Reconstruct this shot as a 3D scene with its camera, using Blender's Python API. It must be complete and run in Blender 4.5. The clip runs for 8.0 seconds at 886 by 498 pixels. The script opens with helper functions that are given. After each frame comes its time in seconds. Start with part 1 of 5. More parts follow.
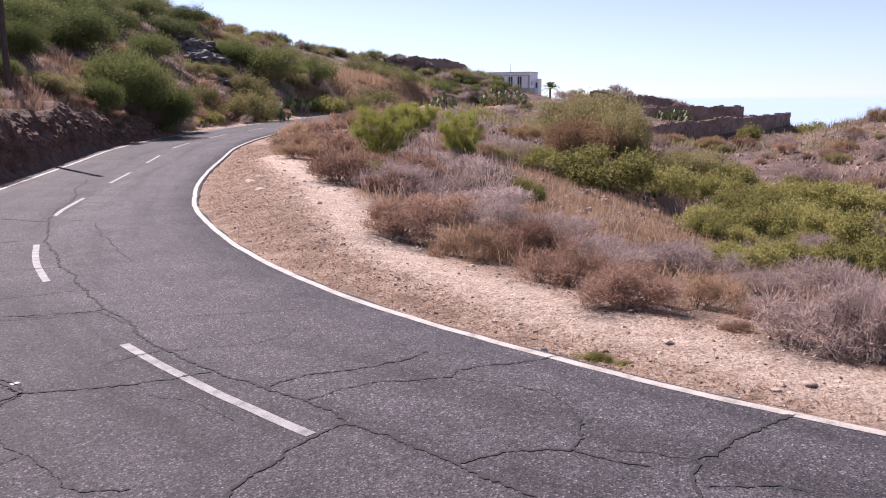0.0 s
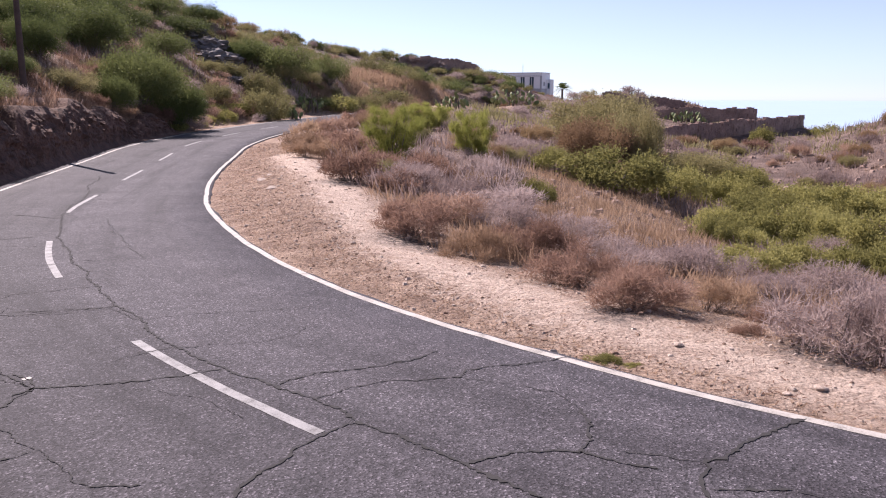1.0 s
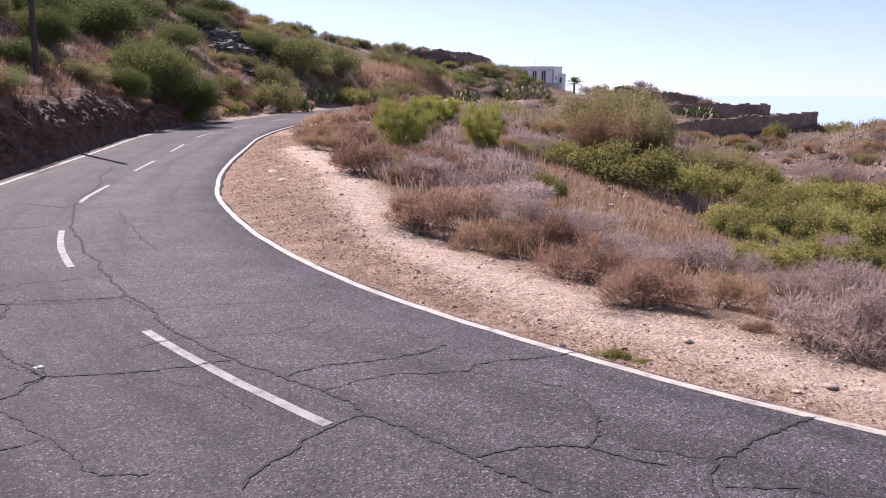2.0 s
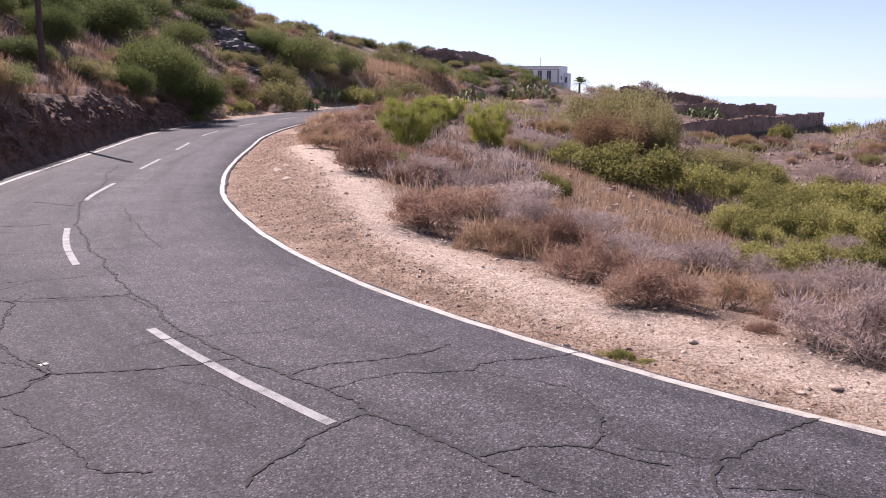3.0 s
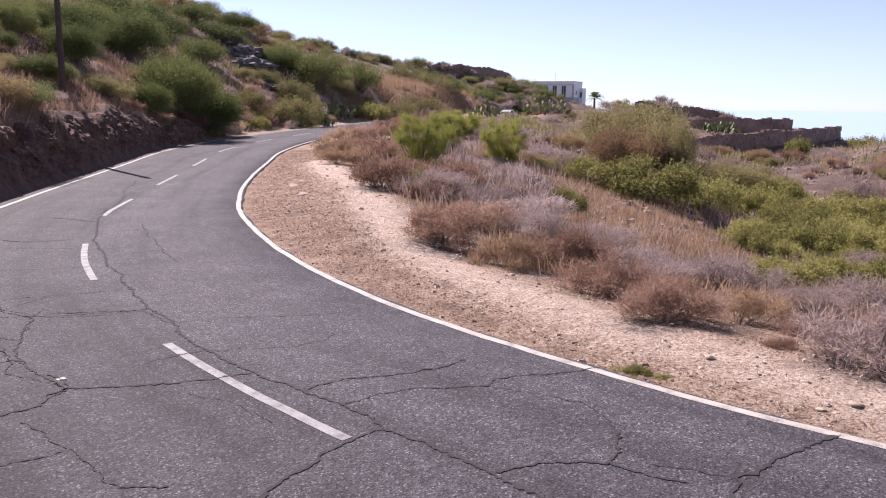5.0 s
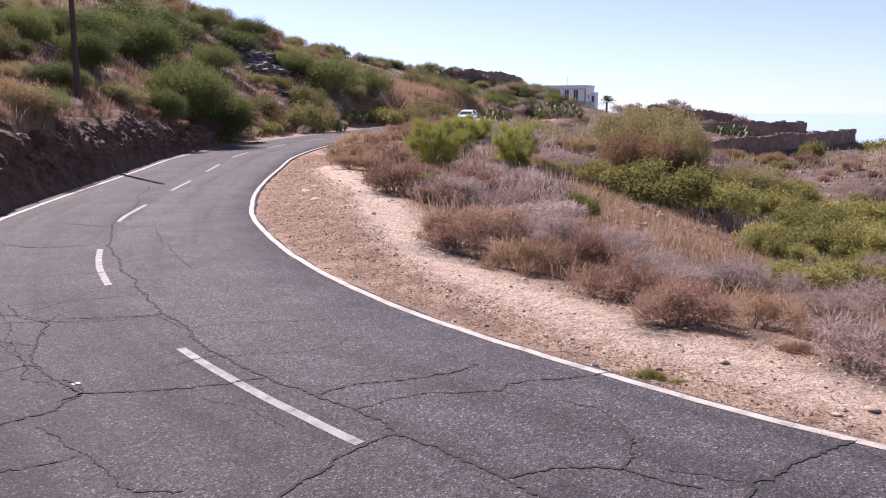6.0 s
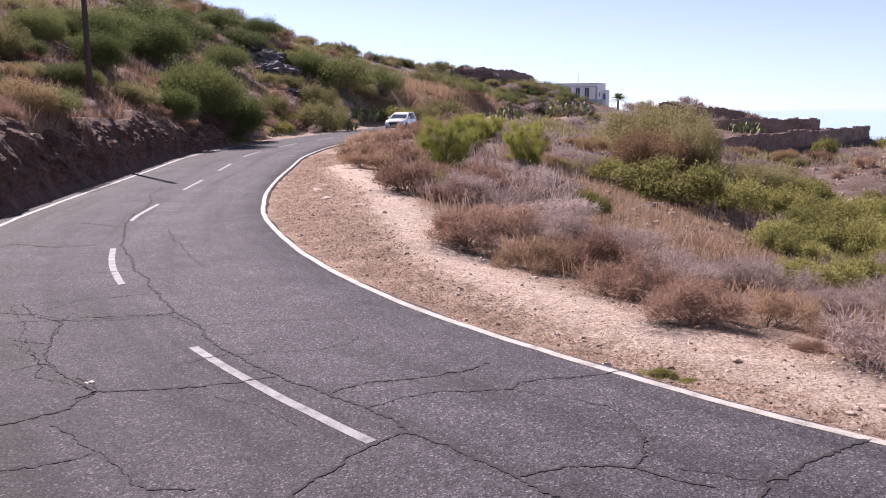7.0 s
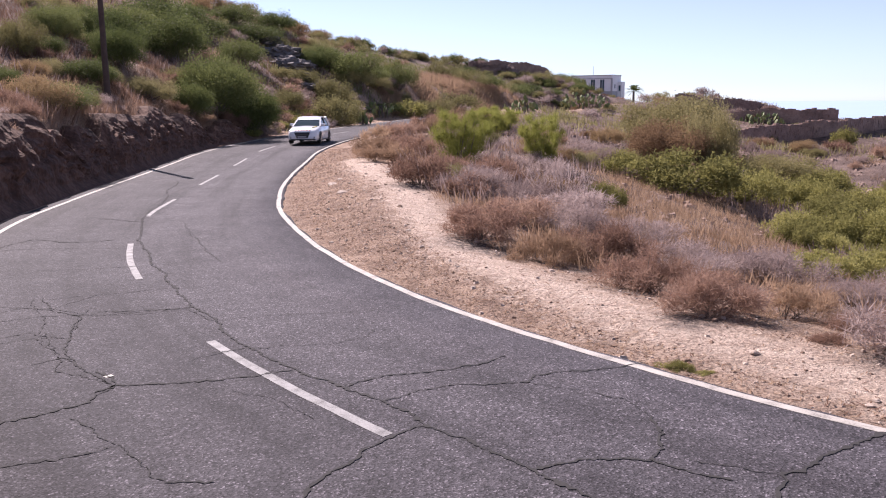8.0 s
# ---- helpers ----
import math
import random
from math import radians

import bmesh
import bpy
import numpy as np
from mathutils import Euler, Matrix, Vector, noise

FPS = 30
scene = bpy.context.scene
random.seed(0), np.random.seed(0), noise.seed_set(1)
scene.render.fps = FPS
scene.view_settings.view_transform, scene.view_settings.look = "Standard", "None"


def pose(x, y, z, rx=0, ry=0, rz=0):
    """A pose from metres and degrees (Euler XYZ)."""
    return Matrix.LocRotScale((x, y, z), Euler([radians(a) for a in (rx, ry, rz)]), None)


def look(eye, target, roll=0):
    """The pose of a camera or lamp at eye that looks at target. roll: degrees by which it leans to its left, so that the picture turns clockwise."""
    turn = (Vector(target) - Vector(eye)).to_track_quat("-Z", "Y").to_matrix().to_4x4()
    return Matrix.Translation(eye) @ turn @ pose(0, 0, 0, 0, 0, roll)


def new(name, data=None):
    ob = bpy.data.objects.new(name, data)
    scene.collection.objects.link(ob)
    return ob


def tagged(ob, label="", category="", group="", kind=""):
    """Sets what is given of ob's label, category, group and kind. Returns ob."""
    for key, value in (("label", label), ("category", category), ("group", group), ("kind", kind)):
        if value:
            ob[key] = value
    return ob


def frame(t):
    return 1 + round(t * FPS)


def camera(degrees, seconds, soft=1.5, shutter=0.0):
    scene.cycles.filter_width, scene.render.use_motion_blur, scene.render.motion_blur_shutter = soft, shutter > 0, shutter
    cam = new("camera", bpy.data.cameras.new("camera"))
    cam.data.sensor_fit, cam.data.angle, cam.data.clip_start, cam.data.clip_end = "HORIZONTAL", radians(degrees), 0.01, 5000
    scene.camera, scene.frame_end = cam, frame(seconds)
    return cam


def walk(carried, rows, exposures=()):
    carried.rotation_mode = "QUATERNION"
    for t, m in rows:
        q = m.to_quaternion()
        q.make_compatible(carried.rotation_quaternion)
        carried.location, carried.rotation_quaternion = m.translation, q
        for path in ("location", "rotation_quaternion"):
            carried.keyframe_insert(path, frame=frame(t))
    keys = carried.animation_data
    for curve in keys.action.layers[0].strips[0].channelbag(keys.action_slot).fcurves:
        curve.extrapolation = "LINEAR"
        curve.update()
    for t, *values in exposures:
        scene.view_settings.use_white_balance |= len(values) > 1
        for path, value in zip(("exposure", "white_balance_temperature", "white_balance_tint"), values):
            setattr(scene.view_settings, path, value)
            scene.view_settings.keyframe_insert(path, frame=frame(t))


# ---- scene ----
cam = camera(57.0, 8.0, soft=1.1, shutter=0.3)
EYE = (0.0, 0.0, 2.6)
CAMERA_TURNS = (  # seconds, yaw, pitch, roll of a camera held in one place
    (0.0, 0.0, -10.7, 0.2), (0.5, 0.33, -10.54, 0.09), (1.0, 0.82, -10.70, -0.20), (1.5, 1.30, -11.04, -0.46),
    (3.0, 1.97, -11.21, -0.845), (3.5, 2.19, -11.015, -0.78), (4.0, 2.37, -10.745, -0.78), (4.5, 2.63, -10.45, -0.735),
    (6.0, 3.83, -9.85, -0.305), (6.5, 4.18, -9.85, -0.20), (7.0, 4.575, -9.955, -0.05), (7.5, 4.99, -10.15, 0.155),
    (8.0, 5.58, -10.41, 0.425))
walk(cam, [(t, pose(*EYE, 90 + p, r, y)) for t, y, p, r in CAMERA_TURNS], exposures=[(0.0, 0.95, 6500, 28), (8.0, 0.95, 6500, 28)])

# ---- light: clear midday sky, sun ahead to the left ----
SUN_AZ, SUN_EL = math.atan2(-0.67, 0.745), radians(45)
TO_SUN = Vector((math.sin(SUN_AZ) * math.cos(SUN_EL), math.cos(SUN_AZ) * math.cos(SUN_EL), math.sin(SUN_EL)))
world = bpy.data.worlds.new("world")
scene.world = world
world.use_nodes = True
wn, wl = world.node_tree.nodes, world.node_tree.links
sky = wn.new("ShaderNodeTexSky")
sky.sky_type, sky.sun_disc = "NISHITA", False
sky.sun_elevation, sky.sun_rotation = SUN_EL, SUN_AZ
sky.air_density, sky.dust_density, sky.ozone_density, sky.altitude = 0.7, 0.1, 4.0, 400
haze = wn.new("ShaderNodeHueSaturation")
haze.inputs["Saturation"].default_value = 0.62
wl.new(sky.outputs[0], haze.inputs["Color"])
blue = wn.new("ShaderNodeMix")
blue.data_type, blue.blend_type = "RGBA", "MULTIPLY"
blue.inputs[0].default_value = 1.0
blue.inputs[7].default_value = (0.9, 1.0, 1.1, 1)
wl.new(haze.outputs[0], blue.inputs[6])
wl.new(blue.outputs[2], wn["Background"].inputs[0])
wn["Background"].inputs[1].default_value = 0.074
sun_data = bpy.data.lights.new("sun", "SUN")
sun_data.energy, sun_data.angle, sun_data.color = 5.0, radians(0.55), (1.0, 0.95, 0.87)
sun = new("sun", sun_data)
sun.matrix_world = look(TO_SUN * 50, (0, 0, 0))

# ---- the lie of the land ----
CENTRE = np.array([  # middle of the road, x y z
    (34, -13, 0.3), (24, -6.5, 0.15), (15, -2.2, 0.0), (8.5, 0.55, 0.0), (4.2, 2.45, 0.0), (1.4, 4.1, 0.0), (-1.04, 5.98, 0.0), (-3.49, 8.45, 0.0), (-5.83, 11.61, 0.0),
    (-7.39, 14.62, 0.0), (-8.65, 18.07, 0.0), (-9.4, 21.15, 0.0), (-10.17, 24.6, 0.0), (-11.6, 32.0, 0.05), (-12.75, 39.0, 0.17),
    (-12.95, 46.5, 0.3), (-12.3, 54.5, 0.41), (-10.6, 65.0, 0.58), (-7.3, 78.8, 0.82), (-3.9, 96.0, 0.88), (1.0, 112.0, 0.45),
    (6.5, 126.0, -0.3), (13.0, 138.5, -1.0), (22.0, 150.0, -1.8), (34.0, 162.0, -3.0), (52.0, 178.0, -5.0)])


def smooth_line(pts, step=0.25):
    """Catmull-Rom through the points, then even steps."""
    p = np.vstack([2 * pts[0] - pts[1], pts, 2 * pts[-1] - pts[-2]])
    out = []
    for i in range(1, len(p) - 2):
        u = np.linspace(0, 1, 40, endpoint=False)[:, None]
        a, b, c, d = p[i - 1:i + 3]
        out.append(0.5 * (2 * b + (c - a) * u + (2 * a - 5 * b + 4 * c - d) * u ** 2 + (3 * b - a - 3 * c + d) * u ** 3))
    out = np.vstack(out + [pts[-1:]])
    s = np.r_[0, np.cumsum(np.linalg.norm(np.diff(out[:, :2], axis=0), axis=1))]
    t = np.arange(0, s[-1], step)
    return np.stack([np.interp(t, s, out[:, k]) for k in range(pts.shape[1])], 1)


ROAD = smooth_line(CENTRE)
TAN = np.gradient(ROAD[:, :2], axis=0)
TAN /= np.linalg.norm(TAN, axis=1)[:, None]
RIGHT = np.stack([TAN[:, 1], -TAN[:, 0]], 1)

LAND_WEST = [(-11.5, 12.3, 2.3), (-14.9, 22.6, 2.25), (-16.1, 29.5, 2.1), (-16.7, 33.2, 2.0), (-17.5, 38, 1.75), (-17.8, 43.5, 1.35), (-17.7, 49.5, 0.9), (-16.6, 62, 1.5),
             (-14.5, 72, 1.9), (-18.6, 36.0, 3.3), (-20.5, 52.1, 4.2), (-27.0, 55.8, 7.1), (-29.1, 74.5, 9.0),
             (-29.5, 93.5, 11.9), (-27.7, 110.6, 10.2), (-18.7, 75.7, 4.0), (-13.4, 64.6, 1.6), (-23.6, 132.9, 10.1), (-12.9, 103.2, 4.6), (-8.6, 151.8, 9.4),
             (-7.5, 105.7, 2.6), (-2.0, 126.0, 4.2), (7.5, 167.8, 4.9), (-8.24, 150.0, 7.6), (0.94, 153.0, 5.9), (5.26, 158.0, 5.3), (-3.5, 128.0, 2.4), (-10.2, 125.0, 5.2), (0.9, 139.0, 2.6), (-3, 170, 6), (6, 176, 4.3), (-20.1, 43.6, 4.3), (-22.3, 68.4, 5.0), (-40, 34, 12), (-60, 60, 19)]
LAND_EAST = [(-1, 14, 0.0), (2.4, 10, 0.0), (4.2, 8, -0.05), (8, 6, -0.3), (-3, 31, 0.1), (0.6, 33, 0.0), (-6.8, 45, 0.45), (1.1, 21.5, -0.25),
             (12, 10, -1.3), (15, 3, -0.5), (3.6, 45, 0.3), (0.7, 62, 1.1), (-4.6, 56, 1.0), (4, 26.7, -0.8), (5.9, 23.3, -1.2), (14, 43, -3.1), (10.2, 28, -2.8),
             (12.5, 22, -2.4), (16.5, 38.6, -3.0), (30.4, 62, 0.45), (33.5, 60, 1.5), (24.7, 55, -1.3), (19.7, 48, -2.3), (22.9, 46, -1.9), (24.4, 61, -1.4), (29, 70, -3.0), (34, 72, -1.5), (11.8, 46.5, -1.7), (5.3, 35.6, -0.8), (33, 42, 2.2), (25, 25, 0.5)]
LAND_FAR = [(4, 80, 1.6), (-2.5, 70, 0.9), (13.8, 120, 1.8), (14, 145, 2.2), (18, 182, 3.4), (15, 168, 2.9), (21, 138, 2.4), (26, 129, 1.9), (34, 127, 1.5), (26, 122, -0.3), (33, 120.5, -0.5), (34, 117, 0.1), (41, 118, 0.1), (33, 111, -2.0), (40, 111.5, -2.0), (29, 103, -1.7), (38, 104, -1.5), (30, 95.5, -4.3), (40, 98.5, -4.1), (48, 106, -3.3),
            (31.5, 147, 2.2), (38.7, 137, 0.6), (45.5, 113, -0.7), (52, 98, -1.2), (13, 66, 0.0), (20, 76, -3.8), (35, 80, -4.6), (45, 160, -8), (65, 130, -11), (30, 200, -2), (8, 200, 2)]
LAND_ROUND = [(-75, 30, 23), (-95, 110, 27), (-60, 170, 13), (-10, 230, -4), (60, 200, -14), (100, 120, -16), (52, 62, 4.0), (60, 20, 6), (60, -20, 4), (0, -30, 4),
              (-40, -20, 8), (-30, 0, 6), (-4, 2.0, 1.5), (0, 0, 1.1), (6, -2, 1.0), (14, -8, 1.2)]
LAND = np.array(LAND_WEST + LAND_EAST + LAND_FAR + LAND_ROUND, float)


def bumps(x, y, size, seed):
    """Smooth value noise between -1 and 1."""
    def corner(i, j):
        h = np.sin(i * 127.1 + j * 311.7 + seed * 74.7) * 43758.5453
        return (h - np.floor(h)) * 2 - 1
    u, v = np.asarray(x) / size, np.asarray(y) / size
    i, j = np.floor(u), np.floor(v)
    a, b = u - i, v - j
    a, b = a * a * (3 - 2 * a), b * b * (3 - 2 * b)
    return (corner(i, j) * (1 - a) + corner(i + 1, j) * a) * (1 - b) + (corner(i, j + 1) * (1 - a) + corner(i + 1, j + 1) * a) * b


def _spline():
    r = np.linalg.norm(LAND[:, None, :2] - LAND[None, :, :2], axis=2)
    n = len(LAND)
    q = np.c_[np.ones(n), LAND[:, :2]]
    m = np.block([[-r - 0.0 * np.eye(n), q], [q.T, np.zeros((3, 3))]])
    return np.linalg.solve(m, np.r_[LAND[:, 2], 0, 0, 0])


WEIGHT = _spline()


def smoothstep(a, b, v):
    t = np.clip((v - a) / (b - a), 0, 1)
    return t * t * (3 - 2 * t)


def road_place(x, y):
    """Distance from the middle of the road (right of it positive), and the step along it."""
    p = np.stack([np.ravel(x), np.ravel(y)], 1)
    side, at = np.empty(len(p)), np.empty(len(p), int)
    for i in range(0, len(p), 20000):
        q = p[i:i + 20000]
        d = ((q[:, None] - ROAD[None, ::2, :2]) ** 2).sum(2)
        k = d.argmin(1) * 2
        off = q - ROAD[k, :2]
        s = (off * RIGHT[k]).sum(1)
        side[i:i + 20000] = np.where(s >= 0, 1, -1) * np.sqrt(d.min(1))
        at[i:i + 20000] = k
    return side, at


def wild(x, y):
    """The slopes before the road was cut into them."""
    p = np.stack([np.ravel(x), np.ravel(y)], 1)
    z = np.empty(len(p))
    for i in range(0, len(p), 20000):
        q = p[i:i + 20000]
        r = np.linalg.norm(q[:, None] - LAND[None, :, :2], axis=2)
        z[i:i + 20000] = -r @ WEIGHT[:-3] + WEIGHT[-3] + q @ WEIGHT[-2:]
    far = smoothstep(150, 330, np.hypot(p[:, 0], p[:, 1] - 20))
    return z * (1 - far) - 45 * far


def ground_z(x, y):
    x, y = np.ravel(np.asarray(x, float)), np.ravel(np.asarray(y, float))
    side, at = road_place(x, y)
    rough = 0.10 * bumps(x, y, 2.3, 1) + 0.03 * bumps(x, y, 0.8, 2) + 0.35 * bumps(x, y, 9, 3) * smoothstep(20, 60, y)
    z = wild(x, y) + rough * smoothstep(3.2, 9, np.abs(side)) + 0.010 * bumps(x, y, 0.45, 5) * smoothstep(3.0, 3.6, side)
    keep = np.where(side > 0, smoothstep(2.9, 6.0 + 2.5 * smoothstep(98, 118, y), side), smoothstep(4.0, 4.7 + 5.0 * smoothstep(46, 62, y), -side))
    return z * keep + (ROAD[at, 2] - 0.05) * (1 - keep)

# ---- materials ----
def surface(name, colours, scale=3.0, rough=0.85, bump=0.3, fine=40.0, island=0.0, metal=0.0, thin=0.0, coords="Object"):
    """Colours spread by a noise of two scales; island: how far each loose piece differs; thin: light that leaves let through."""
    m = bpy.data.materials.new(name)
    m.use_nodes = True
    n, l = m.node_tree.nodes, m.node_tree.links
    b = n["Principled BSDF"]
    b.inputs["Roughness"].default_value, b.inputs["Metallic"].default_value = rough, metal
    if thin:
        b.inputs["Specular IOR Level"].default_value = 0.05
    tc = n.new("ShaderNodeTexCoord")
    big, small = n.new("ShaderNodeTexNoise"), n.new("ShaderNodeTexNoise")
    big.inputs["Scale"].default_value, big.inputs["Detail"].default_value = scale, 5
    small.inputs["Scale"].default_value, small.inputs["Detail"].default_value = fine, 4
    l.new(tc.outputs[coords], big.inputs["Vector"])
    l.new(tc.outputs[coords], small.inputs["Vector"])
    mix = n.new("ShaderNodeMath")
    mix.operation = "MULTIPLY_ADD"
    mix.inputs[1].default_value = 0.45
    l.new(small.outputs["Fac"], mix.inputs[0])
    half = n.new("ShaderNodeMath")
    half.operation = "MULTIPLY"
    half.inputs[1].default_value = 0.6
    l.new(big.outputs["Fac"], half.inputs[0])
    l.new(half.outputs[0], mix.inputs[2])
    fac = mix.outputs[0]
    if island:
        geo = n.new("ShaderNodeNewGeometry")
        obj = n.new("ShaderNodeObjectInfo")
        both = n.new("ShaderNodeMath")
        both.operation = "MULTIPLY_ADD"
        both.inputs[1].default_value = 0.7
        l.new(obj.outputs["Random"], both.inputs[0])
        part_r = n.new("ShaderNodeMath")
        part_r.operation = "MULTIPLY"
        part_r.inputs[1].default_value = 0.3
        l.new(geo.outputs["Random Per Island"], part_r.inputs[0])
        l.new(part_r.outputs[0], both.inputs[2])
        shift = n.new("ShaderNodeMix")
        shift.inputs[0].default_value = island
        l.new(fac, shift.inputs[2])
        l.new(both.outputs[0], shift.inputs[3])
        fac = shift.outputs[0]
    ramp = n.new("ShaderNodeValToRGB")
    e = ramp.color_ramp.elements
    lo, hi = (0.08, 0.92) if island else (0.34, 0.7)
    while len(e) < len(colours):
        e.new(0.5)
    for i, c in enumerate(colours):
        e[i].position, e[i].color = lo + (hi - lo) * i / max(1, len(colours) - 1), (*c, 1)
    l.new(fac, ramp.inputs[0])
    l.new(ramp.outputs[0], b.inputs["Base Color"])
    if bump:
        bm_ = n.new("ShaderNodeBump")
        bm_.inputs["Strength"].default_value, bm_.inputs["Distance"].default_value = bump, 0.6 / fine
        l.new(small.outputs["Fac"], bm_.inputs["Height"])
        l.new(bm_.outputs[0], b.inputs["Normal"])
    if thin:
        tr = n.new("ShaderNodeBsdfTranslucent")
        l.new(ramp.outputs[0], tr.inputs["Color"])
        ms = n.new("ShaderNodeMixShader")
        ms.inputs[0].default_value = thin
        l.new(b.outputs[0], ms.inputs[1])
        l.new(tr.outputs[0], ms.inputs[2])
        l.new(ms.outputs[0], n["Material Output"].inputs["Surface"])
    return m


def ground_material():
    """Dry soil: pale where it is trodden, brown with litter elsewhere, stony and reddish up the hill."""
    m = bpy.data.materials.new("dry_soil")
    m.use_nodes = True
    n, l = m.node_tree.nodes, m.node_tree.links
    b = n["Principled BSDF"]
    b.inputs["Roughness"].default_value = 0.95
    tc = n.new("ShaderNodeTexCoord")

    def noise_at(scale, detail=6, rough=0.6):
        t = n.new("ShaderNodeTexNoise")
        t.inputs["Scale"].default_value, t.inputs["Detail"].default_value, t.inputs["Roughness"].default_value = scale, detail, rough
        l.new(tc.outputs["Object"], t.inputs["Vector"])
        return t.outputs["Fac"]

    def ramp_of(fac, *stops):
        r = n.new("ShaderNodeValToRGB")
        e = r.color_ramp.elements
        while len(e) < len(stops):
            e.new(0.5)
        for i, (p, c) in enumerate(stops):
            e[i].position, e[i].color = p, (*c, 1)
        l.new(fac, r.inputs[0])
        return r.outputs[0]

    def mixed(fac, a, c):
        x = n.new("ShaderNodeMix")
        x.data_type = "RGBA"
        l.new(fac, x.inputs[0])
        l.new(a, x.inputs[6])
        l.new(c, x.inputs[7])
        return x.outputs[2]

    soil = ramp_of(noise_at(1.7, 8, 0.7), (0.3, (0.19, 0.118, 0.084)), (0.48, (0.335, 0.228, 0.164)), (0.7, (0.53, 0.385, 0.29)))
    pale = ramp_of(noise_at(4.0), (0.3, (0.5, 0.375, 0.3)), (0.7, (0.72, 0.58, 0.48)))
    scrub = ramp_of(noise_at(0.5, 8, 0.7), (0.32, (0.075, 0.048, 0.04)), (0.5, (0.15, 0.1, 0.083)), (0.68, (0.27, 0.19, 0.155)))
    worn, hill = n.new("ShaderNodeAttribute"), n.new("ShaderNodeAttribute")
    worn.attribute_name, hill.attribute_name = "worn", "hill"
    edge = n.new("ShaderNodeMath")
    edge.operation = "MULTIPLY_ADD"
    l.new(noise_at(3.0, 8, 0.7), edge.inputs[0])
    edge.inputs[1].default_value = 1.6
    l.new(worn.outputs["Fac"], edge.inputs[2])
    scaled = n.new("ShaderNodeMath")
    scaled.operation = "MULTIPLY"
    scaled.inputs[1].default_value = 0.6
    l.new(edge.outputs[0], scaled.inputs[0])
    cut = ramp_of(scaled.outputs[0], (0.62, (0, 0, 0)), (1.0, (1, 1, 1)))
    col = mixed(hill.outputs["Fac"], soil, scrub)
    col = mixed(cut, col, pale)
    # ragged near-black patches mixed into the soil colour at DARK_SPOTS
    dark_mask = n.new("ShaderNodeAttribute")
    dark_mask.attribute_name = "dark_ground"
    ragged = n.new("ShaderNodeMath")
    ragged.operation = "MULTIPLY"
    l.new(dark_mask.outputs["Fac"], ragged.inputs[0])
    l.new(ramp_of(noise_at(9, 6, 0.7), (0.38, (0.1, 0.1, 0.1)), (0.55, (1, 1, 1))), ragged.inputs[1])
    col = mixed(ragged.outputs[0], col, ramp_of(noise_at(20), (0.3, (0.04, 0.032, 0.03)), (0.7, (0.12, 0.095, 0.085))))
    litter = ramp_of(noise_at(26, 5, 0.75), (0.34, (0.3, 0.25, 0.22)), (0.47, (0.88, 0.87, 0.86)), (0.57, (1.03, 1.03, 1.03)), (0.68, (1.5, 1.46, 1.4)))
    mul = n.new("ShaderNodeMix")
    mul.data_type, mul.blend_type = "RGBA", "MULTIPLY"
    mul.inputs[0].default_value = 1.0
    l.new(col, mul.inputs[6])
    l.new(litter, mul.inputs[7])
    l.new(mul.outputs[2], b.inputs["Base Color"])
    bump = n.new("ShaderNodeBump")
    bump.inputs["Strength"].default_value, bump.inputs["Distance"].default_value = 1.0, 0.12
    l.new(noise_at(14, 8, 0.7), bump.inputs["Height"])
    l.new(bump.outputs[0], b.inputs["Normal"])
    return m


